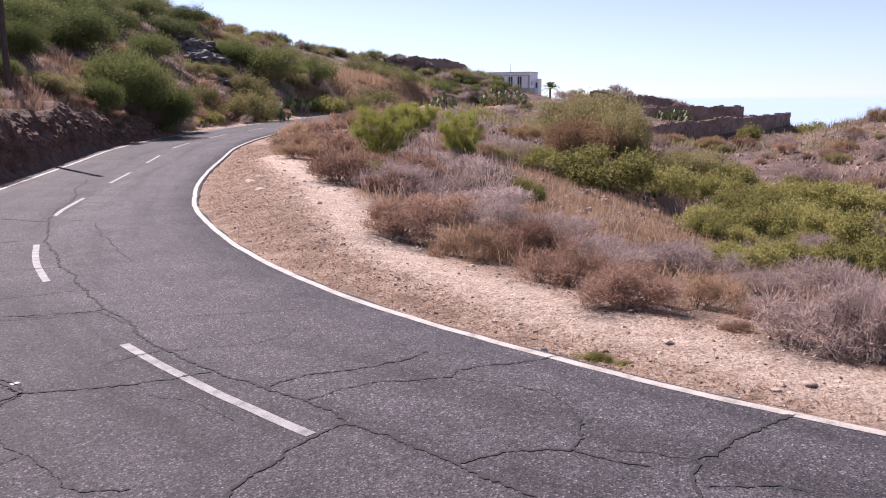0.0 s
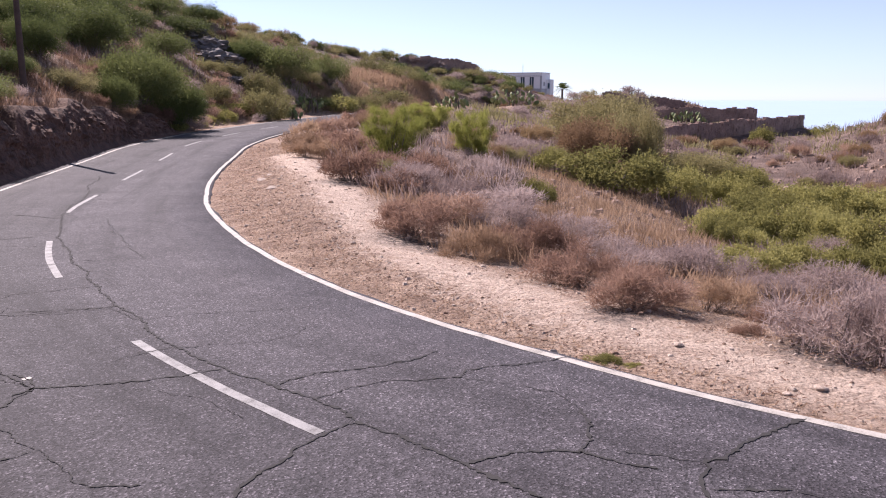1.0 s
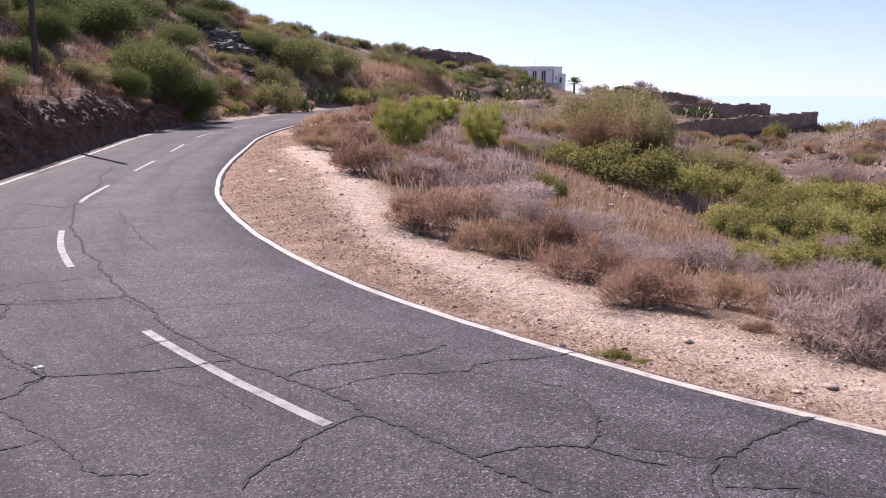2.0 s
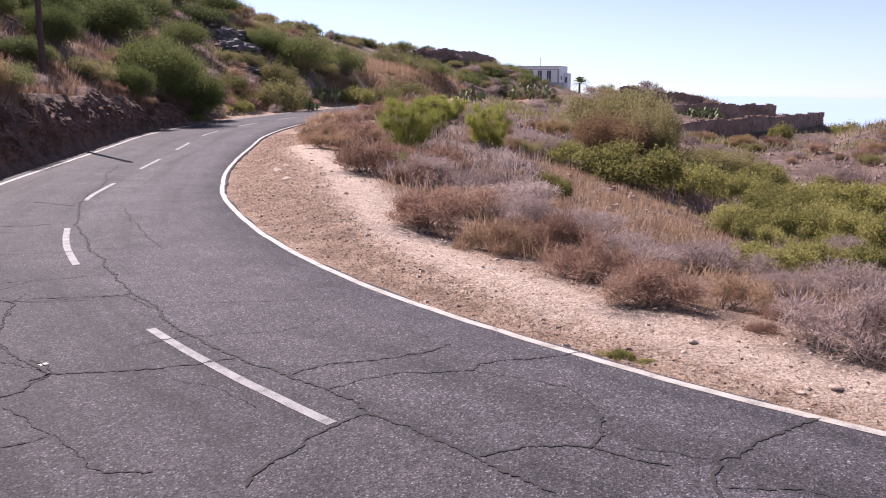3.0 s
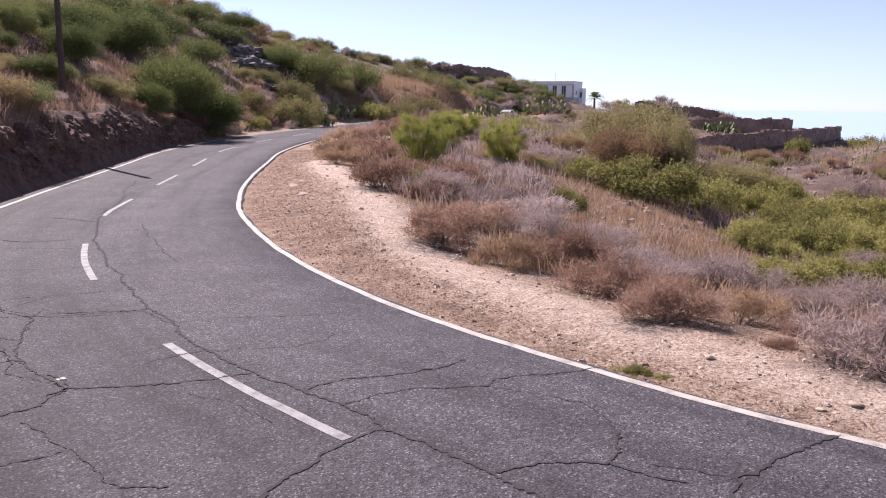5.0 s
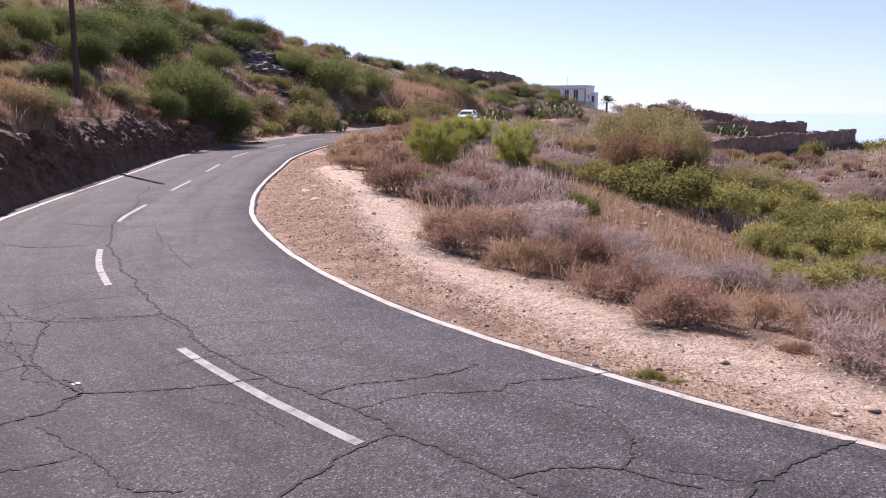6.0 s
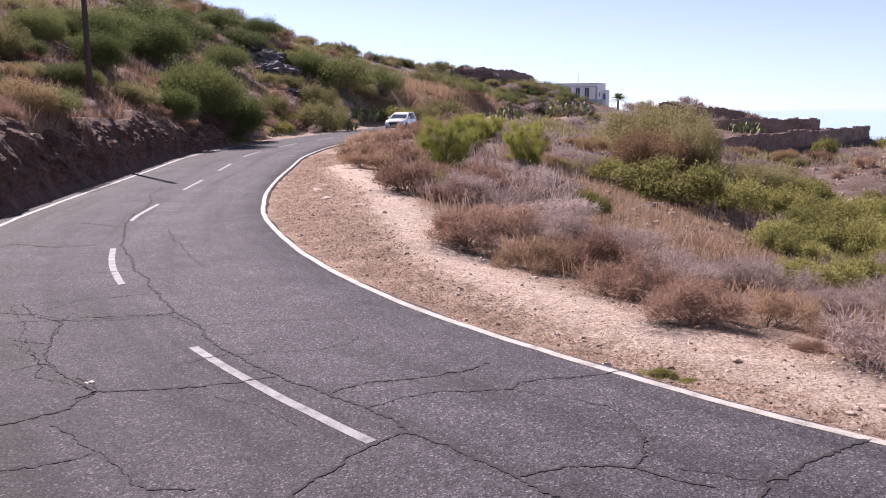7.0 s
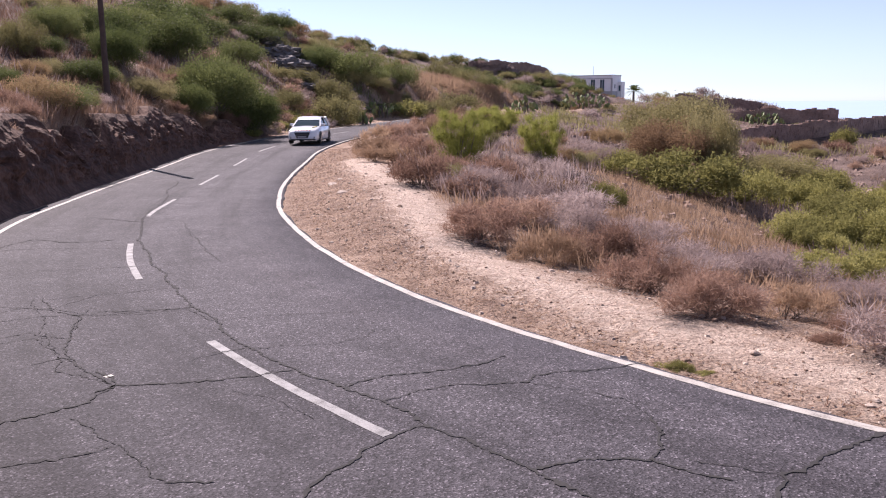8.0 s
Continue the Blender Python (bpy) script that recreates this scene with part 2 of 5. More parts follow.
def asphalt_material():
    """Old chip-seal asphalt with pale aggregate, streaked along the wheel tracks (UV: across, along, in metres)."""
    m = bpy.data.materials.new("old_asphalt")
    m.use_nodes = True
    n, l = m.node_tree.nodes, m.node_tree.links
    b = n["Principled BSDF"]
    tc, uv = n.new("ShaderNodeTexCoord"), n.new("ShaderNodeUVMap")
    uv.uv_map = "UVMap"
    streak = n.new("ShaderNodeMapping")
    streak.inputs["Scale"].default_value = (1.7, 0.10, 1)
    l.new(uv.outputs[0], streak.inputs[0])

    def noise_at(scale, vec, detail=5, rough=0.6):
        t = n.new("ShaderNodeTexNoise")
        t.inputs["Scale"].default_value, t.inputs["Detail"].default_value, t.inputs["Roughness"].default_value = scale, detail, rough
        l.new(vec, t.inputs["Vector"])
        return t.outputs["Fac"]

    def ramp_of(fac, *stops):
        r = n.new("ShaderNodeValToRGB")
        e = r.color_ramp.elements
        while len(e) < len(stops):
            e.new(0.5)
        for i, (p, c) in enumerate(stops):
            e[i].position, e[i].color = p, (*c, 1)
        l.new(fac, r.inputs[0])
        return r.outputs[0]

    def times(a, c):
        x = n.new("ShaderNodeMix")
        x.data_type, x.blend_type = "RGBA", "MULTIPLY"
        x.inputs[0].default_value = 1.0
        l.new(a, x.inputs[6])
        l.new(c, x.inputs[7])
        return x.outputs[2]

    obj = tc.outputs["Object"]
    base = ramp_of(noise_at(0.7, obj, 7, 0.65), (0.3, (0.046, 0.042, 0.049)), (0.7, (0.078, 0.072, 0.082)))
    tracks = ramp_of(noise_at(1.0, streak.outputs[0], 4, 0.55), (0.33, (0.62, 0.61, 0.62)), (0.5, (1, 1, 1)), (0.75, (1.15, 1.13, 1.13)))
    patches = ramp_of(noise_at(2.6, obj, 8, 0.72), (0.3, (0.72, 0.72, 0.73)), (0.52, (1, 1, 1)), (0.72, (1.16, 1.15, 1.14)))
    # the outer lane was laid earlier and has weathered darker and rougher
    across = n.new("ShaderNodeSeparateXYZ")
    l.new(uv.outputs[0], across.inputs[0])
    wander = n.new("ShaderNodeMath")
    wander.operation = "MULTIPLY_ADD"
    wander.inputs[1].default_value = 0.5
    l.new(noise_at(0.8, obj, 4, 0.6), wander.inputs[0])
    l.new(across.outputs[0], wander.inputs[2])
    lane = ramp_of(wander.outputs[0], (0.28, (0.83, 0.83, 0.83)), (0.42, (1, 1, 1)))
    chip = n.new("ShaderNodeTexVoronoi")
    chip.inputs["Scale"].default_value = 70
    l.new(obj, chip.inputs["Vector"])
    stone = ramp_of(chip.outputs["Color"], (0.1, (0.24, 0.24, 0.24)), (0.45, (0.85, 0.85, 0.85)), (0.78, (1.36, 1.35, 1.34)), (0.93, (3.5, 3.45, 3.4)))
    pebble = n.new("ShaderNodeTexVoronoi")
    pebble.inputs["Scale"].default_value = 24
    l.new(obj, pebble.inputs["Vector"])
    sparse = ramp_of(pebble.outputs["Distance"], (0.08, (1.9, 1.88, 1.85)), (0.18, (1, 1, 1)), (0.6, (1, 1, 1)), (0.95, (0.72, 0.72, 0.72)))
    rough_coat = times(times(base, tracks), times(patches, lane))
    l.new(times(rough_coat, times(stone, sparse)), b.inputs["Base Color"])
    b.inputs["Roughness"].default_value, b.inputs["Specular IOR Level"].default_value = 0.85, 0.3
    bump = n.new("ShaderNodeBump")
    bump.inputs["Strength"].default_value, bump.inputs["Distance"].default_value = 0.5, 0.008
    l.new(chip.outputs["Distance"], bump.inputs["Height"])
    l.new(bump.outputs[0], b.inputs["Normal"])
    return m


def plain(name, colour, rough=0.5, metal=0.0, coat=0.0):
    m = bpy.data.materials.new(name)
    m.use_nodes = True
    b = m.node_tree.nodes["Principled BSDF"]
    b.inputs["Base Color"].default_value = (*colour, 1)
    b.inputs["Roughness"].default_value, b.inputs["Metallic"].default_value, b.inputs["Coat Weight"].default_value = rough, metal, coat
    return m


SOIL = ground_material()
ASPHALT = asphalt_material()
LINE_PAINT = surface("worn_white_paint", [(0.17, 0.155, 0.14), (0.37, 0.345, 0.315), (0.45, 0.42, 0.385)], 5, 0.75, 0.3, 60)
DASH_PAINT = surface("worn_grey_white_paint", [(0.09, 0.085, 0.085), (0.24, 0.235, 0.235), (0.34, 0.335, 0.335)], 6, 0.8, 0.4, 70)
CRACK = surface("crack_shadow", [(0.018, 0.017, 0.017), (0.035, 0.032, 0.032)], 3, 0.95, 0)
BANK = surface("cut_earth", [(0.042, 0.02, 0.013), (0.095, 0.046, 0.031), (0.175, 0.094, 0.065)], 1.6, 0.95, 0.9, 9)
STONE = surface("pale_stone", [(0.26, 0.19, 0.15), (0.42, 0.33, 0.27), (0.58, 0.49, 0.42)], 4, 0.9, 0.5, 30)
HILL_STONE = surface("brown_hill_stone", [(0.14, 0.09, 0.07), (0.26, 0.18, 0.145), (0.4, 0.3, 0.25)], 2, 0.95, 0.5, 20)
BROWN_GRASS = surface("brown_dry_grass", [(0.1, 0.058, 0.042), (0.22, 0.138, 0.1), (0.38, 0.26, 0.19)], 2, 0.9, 0, island=0.8, thin=0.42)
WALL_STONE = surface("terrace_stone", [(0.15, 0.1, 0.085), (0.26, 0.18, 0.155), (0.36, 0.26, 0.225)], 0.9, 0.95, 0.8, 6)
BARK = surface("grey_bark", [(0.10, 0.08, 0.065), (0.2, 0.165, 0.14)], 6, 0.9, 0.5, 40)
POLE_WOOD = surface("tarred_pole_wood", [(0.05, 0.032, 0.027), (0.1, 0.065, 0.05)], 4, 0.85, 0.4, 50)
DRY_TWIG = surface("dry_brown_twigs", [(0.16, 0.095, 0.07), (0.32, 0.205, 0.155), (0.52, 0.37, 0.28)], 2, 0.9, 0, island=0.8, thin=0.42)
GREY_TWIG = surface("dry_grey_twigs", [(0.18, 0.13, 0.12), (0.34, 0.265, 0.245), (0.54, 0.44, 0.41)], 2, 0.9, 0, island=0.8, thin=0.45)
STRAW = surface("dry_straw", [(0.2, 0.13, 0.085), (0.36, 0.245, 0.165), (0.52, 0.385, 0.27)], 2, 0.9, 0, island=0.8, thin=0.5)
BROOM = surface("green_broom_shoots", [(0.16, 0.18, 0.045), (0.3, 0.31, 0.085), (0.46, 0.45, 0.16)], 2, 0.7, 0, island=0.75, thin=0.5)
FRESH = surface("fresh_green_leaves", [(0.15, 0.145, 0.055), (0.28, 0.265, 0.095), (0.46, 0.43, 0.17)], 2, 0.7, 0, island=0.7, thin=0.42)
LEAF = surface("dark_green_leaves", [(0.06, 0.08, 0.03), (0.12, 0.145, 0.052), (0.22, 0.24, 0.092)], 2, 0.6, 0, island=0.75, thin=0.38)
OLIVE = surface("olive_dusty_leaves", [(0.15, 0.14, 0.065), (0.24, 0.22, 0.1), (0.36, 0.315, 0.165)], 2, 0.75, 0, island=0.75, thin=0.42)
RUST = surface("rusty_brown_leaves", [(0.15, 0.095, 0.06), (0.28, 0.185, 0.11), (0.4, 0.3, 0.165)], 2, 0.75, 0, island=0.75, thin=0.4)
CACTUS = surface("prickly_pear_pads", [(0.09, 0.12, 0.04), (0.16, 0.2, 0.07), (0.27, 0.28, 0.12)], 2, 0.6, 0, island=0.7)
WHITEWASH = surface("whitewash", [(0.8, 0.8, 0.8), (0.88, 0.88, 0.88)], 0.8, 0.85, 0.2, 15)
GREY_PLINTH = surface("grey_plinth", [(0.36, 0.36, 0.37), (0.46, 0.46, 0.47)], 0.8, 0.9, 0.2, 15)
SHUTTER = surface("dark_green_shutter", [(0.025, 0.06, 0.085), (0.04, 0.085, 0.11)], 3, 0.6, 0)


# ---- building helpers ----
def mesh_of(name, verts, faces, material, smooth=False):
    me = bpy.data.meshes.new(name)
    me.from_pydata([tuple(map(float, v)) for v in verts], [], [tuple(map(int, f)) for f in faces])
    if material:
        me.materials.append(material)
    if smooth:
        me.polygons.foreach_set("use_smooth", [True] * len(me.polygons))
    me.update()
    return me


def part(name, bm, material, parent, label=""):
    """Links a bmesh, or a ready mesh, as one mesh object under a thing or a part."""
    if isinstance(bm, bpy.types.Mesh):
        me = bm
    else:
        me = bpy.data.meshes.new(name)
        bm.to_mesh(me)
        bm.free()
        me.materials.append(material)
    ob = new(name, me)
    ob.parent = parent
    return tagged(ob, label)


def quads(name, corners, material, smooth=False):
    """One mesh from an array of loose quads, n x 4 x 3."""
    n = len(corners)
    me = bpy.data.meshes.new(name)
    me.vertices.add(n * 4)
    me.vertices.foreach_set("co", np.asarray(corners, np.float32).ravel())
    me.loops.add(n * 4)
    me.loops.foreach_set("vertex_index", np.arange(n * 4, dtype=np.int32))
    me.polygons.add(n)
    me.polygons.foreach_set("loop_start", np.arange(0, n * 4, 4, dtype=np.int32))
    me.materials.append(material)
    me.update(calc_edges=True)
    return me


def slivers(name, corners, material):
    """One mesh from an array of loose pointed leaves, n x 3 x 3."""
    n = len(corners)
    me = bpy.data.meshes.new(name)
    me.vertices.add(n * 3)
    me.vertices.foreach_set("co", np.asarray(corners, np.float32).ravel())
    me.loops.add(n * 3)
    me.loops.foreach_set("vertex_index", np.arange(n * 3, dtype=np.int32))
    me.polygons.add(n)
    me.polygons.foreach_set("loop_start", np.arange(0, n * 3, 3, dtype=np.int32))
    me.materials.append(material)
    me.update(calc_edges=True)
    return me


def sheet(name, grid, material, smooth=True):
    """A mesh from a grid of points, rows x columns x 3."""
    r, c = grid.shape[:2]
    k = np.arange(r * c).reshape(r, c)
    f = np.stack([k[:-1, :-1], k[:-1, 1:], k[1:, 1:], k[1:, :-1]], -1).reshape(-1, 4)
    n = len(f)
    me = bpy.data.meshes.new(name)
    me.vertices.add(r * c)
    me.vertices.foreach_set("co", grid.astype(np.float32).ravel())
    me.loops.add(n * 4)
    me.loops.foreach_set("vertex_index", f.astype(np.int32).ravel())
    me.polygons.add(n)
    me.polygons.foreach_set("loop_start", np.arange(0, n * 4, 4, dtype=np.int32))
    me.polygons.foreach_set("use_smooth", np.full(n, smooth))
    me.materials.append(material)
    me.update(calc_edges=True)
    return me


def box(bm, x0, x1, y0, y1, z0, z1, bevel=0.0):
    m = Matrix.Translation(((x0 + x1) / 2, (y0 + y1) / 2, (z0 + z1) / 2)) @ Matrix.Diagonal((x1 - x0, y1 - y0, z1 - z0, 1))
    v = bmesh.ops.create_cube(bm, size=1, matrix=m)["verts"]
    if bevel:
        bmesh.ops.bevel(bm, geom=list({e for q in v for e in q.link_edges}), offset=bevel, segments=2, affect="EDGES", profile=0.6)
    return bm


def boxed(*a, **k):
    return box(bmesh.new(), *a, **k)


def empty(name, m):
    ob = new(name)
    ob.empty_display_size = 0.2
    ob.matrix_world = m
    return ob


# ---- ground, sea ----
def graded(dense, far_lo, far_hi):
    """Coordinates: a dense stretch, then ever wider steps to both sides."""
    a, b, step = dense
    out = list(np.arange(a, b, step))
    for end, sign in ((far_hi, 1), (far_lo, -1)):
        v, s = (out[-1], step) if sign > 0 else (out[0], step)
        run = []
        while (v - end) * sign < 0:
            s *= 1.055
            v += s * sign
            run.append(v)
        out = out + run if sign > 0 else run[::-1] + out
    return np.array(out)


gx, gy = graded((-22, 16, 0.24), -900, 900), graded((3, 52, 0.24), -300, 900)
X, Y = np.meshgrid(gx, gy)
Z = ground_z(X, Y).reshape(X.shape)
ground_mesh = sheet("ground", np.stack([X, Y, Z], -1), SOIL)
PATH = smooth_line(np.array([(-6.6, 32, 0), (-5.0, 26.5, 0), (-3.6, 22.5, 0), (-2.3, 17.6, 0), (-0.9, 13.5, 0), (0.45, 10.95, 0), (1.35, 9.55, 0), (2.2, 8.65, 0), (3.1, 7.7, 0), (4.4, 6.6, 0), (7.5, 4.6, 0)], float))
side, _ = road_place(X, Y)
p = np.stack([X.ravel(), Y.ravel()], 1)
near_path = np.full(len(p), 99.0)
ok = (np.abs(p[:, 0]) < 14) & (p[:, 1] > 0) & (p[:, 1] < 42)
near_path[ok] = np.sqrt(((p[ok][:, None] - PATH[None, ::2, :2]) ** 2).sum(2).min(1))
# x, y, radius of darker ground by the shrubs; first two are charred soil
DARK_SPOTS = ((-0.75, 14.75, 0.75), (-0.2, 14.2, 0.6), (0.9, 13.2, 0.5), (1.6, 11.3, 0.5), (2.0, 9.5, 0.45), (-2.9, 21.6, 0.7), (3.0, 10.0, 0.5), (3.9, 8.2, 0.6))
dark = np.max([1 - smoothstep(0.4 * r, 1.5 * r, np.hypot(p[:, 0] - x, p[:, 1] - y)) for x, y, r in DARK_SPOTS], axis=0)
for key, val in (("dark_ground", dark), ("worn", np.clip(1.0 - near_path / 1.4, 0, 1) * 1.0), ("hill", smoothstep(5.5, 10, np.abs(side)))):
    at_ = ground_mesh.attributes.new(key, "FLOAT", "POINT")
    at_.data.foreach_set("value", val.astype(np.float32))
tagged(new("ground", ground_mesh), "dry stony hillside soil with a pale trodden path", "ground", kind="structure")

SEA = surface("hazy_sea", [(0.31, 0.43, 0.61), (0.35, 0.47, 0.64)], 0.01, 0.5, 0.1, 0.2)
sea = np.array([[(-4500, 250, -22), (4500, 250, -22)], [(-4500, 4600, -22), (4500, 4600, -22)]], float)
tagged(new("water", sheet("water", sea, SEA)), "pale blue hazy sea at the horizon", "sea", kind="structure")

# ---- road ----
W_LEFT, W_RIGHT = -2.98, 2.75
ALONG = np.arange(len(ROAD)) * 0.25


# the lane widens on the inside of the bend
WIDE_S, WIDE_R = [0, 36.5, 39.5, 43, 48, 50.5, 53.5, 57, 60.5, 65, 71, 77.5, 84, 240], [2.62, 2.64, 2.84, 2.92, 3.18, 3.18, 3.06, 2.83, 2.71, 2.68, 2.82, 2.9, 2.85, 2.7]
LINE_R = np.interp(ALONG, WIDE_S, WIDE_R)
LINE_R = np.convolve(np.pad(LINE_R, 8, "edge"), np.ones(17) / 17, "valid")


def ribbon(offs, lift, s0, s1, step=0.25):
    """Grid of points along the road between two arc lengths, at offsets from its middle, and those lengths."""
    ss = np.r_[np.arange(s0, s1 - step / 2, step), s1]
    mid = np.stack([np.interp(ss, ALONG, ROAD[:, j]) for j in range(3)], 1)
    rt = np.stack([np.interp(ss, ALONG, RIGHT[:, j]) for j in range(2)], 1)
    offs = np.asarray(offs, float)
    xy = mid[:, None, :2] + rt[:, None] * offs[None, :, None]
    z = np.repeat(mid[:, 2:3] + lift, len(offs), 1)
    return np.concatenate([xy, z[..., None]], -1), ss, rt


offs = [W_LEFT - 0.02, W_LEFT, -2, -1, 0, 1, 2, W_RIGHT, W_RIGHT + 0.03]
grid, ss, rt = ribbon(offs, 0.0, 0, 240)
grid[:, 0, 2] -= 0.07
grid[:, -1, 2] -= 0.07
wob = 0.03 * bumps(ss, 0 * ss, 0.9, 8) + 0.02 * bumps(ss, 0 * ss, 0.35, 9)
grid[:, -2:, :2] += (rt * (wob + np.interp(ss, ALONG, LINE_R) - 2.66)[:, None])[:, None]
road_mesh = sheet("road", grid, ASPHALT)
uvl = road_mesh.uv_layers.new(name="UVMap")
vi = np.empty(len(road_mesh.loops), np.int32)
road_mesh.loops.foreach_get("vertex_index", vi)
uv_pts = np.stack([np.repeat(np.array(offs)[None], len(ss), 0), np.repeat(ss[:, None], len(offs), 1)], -1).reshape(-1, 2)
uvl.data.foreach_set("uv", uv_pts[vi].astype(np.float32).ravel())
road = tagged(new("road", road_mesh), "cracked grey asphalt road bending along the hillside", "road", kind="structure")


def line_piece(name, off, width, s0, s1, label):
    g, sl, rl = ribbon([off - width / 2, off + width / 2], 0.004, s0, s1)
    shift = 0.012 * bumps(sl, 0 * sl, 0.4, 21)
    if abs(off) < 1:
        shift = shift * 0.4 + np.interp(sl, [43, 51, 54.5, 57.5, 64.5, 68, 73.5, 76, 90], [0, 0.0, 0.0, 0.05, 0.1, 0.05, 0.05, -0.05, 0])
    if off > 1:
        shift = shift + np.interp(sl, ALONG, LINE_R) - 2.66
    g[:, :, :2] += (rl * shift[:, None])[:, None]
    return part(name, sheet(name, g, DASH_PAINT if abs(off) < 1 else LINE_PAINT), None, road, label)


line_piece("edge_line", 2.66, 0.112, 0, 240, "solid white edge line")
line_piece("edge_line", -2.68, 0.11, 0, 240, "solid white edge line half covered by dust")
DASH, PERIOD = 3.35, 7.1
for i in range(-4, 24):
    s = 40.00 + i * PERIOD
    line_piece("centre_dash", 0.0, 0.105, s, s + DASH, "worn white centre dash")


fleck, fs, fr = ribbon([0, 0.08], 0.004, 38.0, 38.06, 0.03)
fleck[:, :, :2] += np.array((-3.95, 7.1)) - fleck[0, 0, :2]
part("paint_fleck", sheet("paint_fleck", fleck, LINE_PAINT), None, road, "small white paint fleck")


# cracks wander between the bends given, in metres on the road
CRACKS_A = [(0.022, [(-11.38, 25.85), (-9.21, 19.81), (-8.51, 17.39), (-7.31, 14.79), (-6.01, 12.49), (-4.99, 10.96), (-4.27, 9.88), (-3.64, 9.18), (-3.44, 8.77), (-2.93, 8.18), (-2.45, 7.69), (-2.05, 7.31), (-1.61, 7.02), (-1.2, 6.7), (-0.98, 6.5), (-0.79, 6.22)]),
            (0.024, [(-0.79, 6.22), (-0.99, 5.96), (-1.18, 5.69), (-1.24, 5.44), (-1.42, 5.14), (-1.43, 4.9)])]
CRACKS_B = [(0.02, [(-0.79, 6.22), (-0.42, 5.97), (-0.11, 5.66), (0.12, 5.43), (0.29, 5.25), (0.61, 4.95)]),
            (0.022, [(0.12, 5.45), (0.35, 5.61), (0.5, 5.68), (0.92, 5.68), (1.01, 5.8), (1.09, 6.18), (1.07, 6.55)]),
            (0.01, [(1.07, 6.55), (0.88, 6.95), (0.59, 7.1), (0.1, 7.26)]),
            (0.014, [(-1.61, 7.02), (-1.31, 7.35), (-0.9, 7.5), (-0.48, 7.75), (-0.15, 8.08)]),
            (0.014, [(-1.2, 6.7), (-0.94, 6.97), (-0.55, 7.19), (0.08, 7.29), (0.12, 7.49), (0.63, 7.66), (1.23, 7.95)]),
            (0.016, [(0.92, 5.68), (1.16, 5.54), (1.46, 5.41)])]
CRACKS_C = [(0.02, [(-3.84, 6.69), (-3.76, 6.92), (-3.06, 7.06), (-2.51, 7.25), (-2.23, 7.47)]),
            (0.014, [(-4.15, 7.27), (-3.91, 7.11), (-3.76, 6.92)]),
            (0.012, [(1.23, 5.68), (1.6, 5.62), (1.81, 5.53)]),
            (0.026, [(2.89, 6.37), (2.53, 6.11), (2.16, 5.8), (1.98, 5.6), (1.83, 5.55), (1.72, 5.28), (1.67, 4.92)]),
            (0.014, [(1.73, 5.1), (2.07, 5.11), (2.45, 5.02)]),
            (0.01, [(-3.64, 9.18), (-3.09, 9.47), (-2.31, 9.64), (-1.59, 9.9)]),
            (0.014, [(-5.31, 9.45), (-4.89, 9.55), (-4.39, 9.67), (-4.24, 9.8)]),
            (0.008, [(-2.62, 8.24), (-2.02, 8.37), (-1.71, 8.64), (-1.68, 8.97)]),
            (0.012, [(-7.24, 16.81), (-6.56, 15.4), (-5.58, 13.66), (-4.89, 12.69)]),
            (0.025, [(-9.57, 17.42), (-8.39, 16.99), (-7.65, 17.21)]),
            (0.012, [(-6.05, 12.49), (-5.67, 12.62)])]
CRACKS_D = [(0.01, [(-6.7, 9.6), (-5.99, 9.56), (-5.24, 9.28), (-4.84, 9.37), (-4.25, 9.68), (-3.64, 9.14)]),
            (0.01, [(-5.44, 8.53), (-4.67, 7.56), (-4.53, 7.22), (-4.21, 7.16), (-3.83, 6.95)]),
            (0.01, [(-3.75, 6.11), (-3.45, 5.93), (-3.13, 5.65), (-2.82, 5.4), (-2.44, 5.06)]),
            (0.013, [(-4.1, 5.0), (-3.75, 5.19), (-3.41, 5.33), (-3.1, 5.59)]),
            (0.016, [(-2.46, 5.04), (-2.1, 5.1)]),
            (0.008, [(-6.53, 10.06), (-5.72, 8.99), (-5.34, 8.31), (-4.99, 8.34)]),
            (0.008, [(-5.69, 8.07), (-5.44, 8.3), (-4.67, 7.56)]),
            (0.008, [(-3.4, 7.66), (-3.1, 7.96), (-2.86, 8.18)]),
            (0.02, [(-9.44, 13.69), (-9.35, 14.6), (-8.4, 14.34), (-7.7, 14.69)]),
            (0.008, [(-4.99, 8.34), (-5.45, 9.27), (-5.49, 9.68)])]
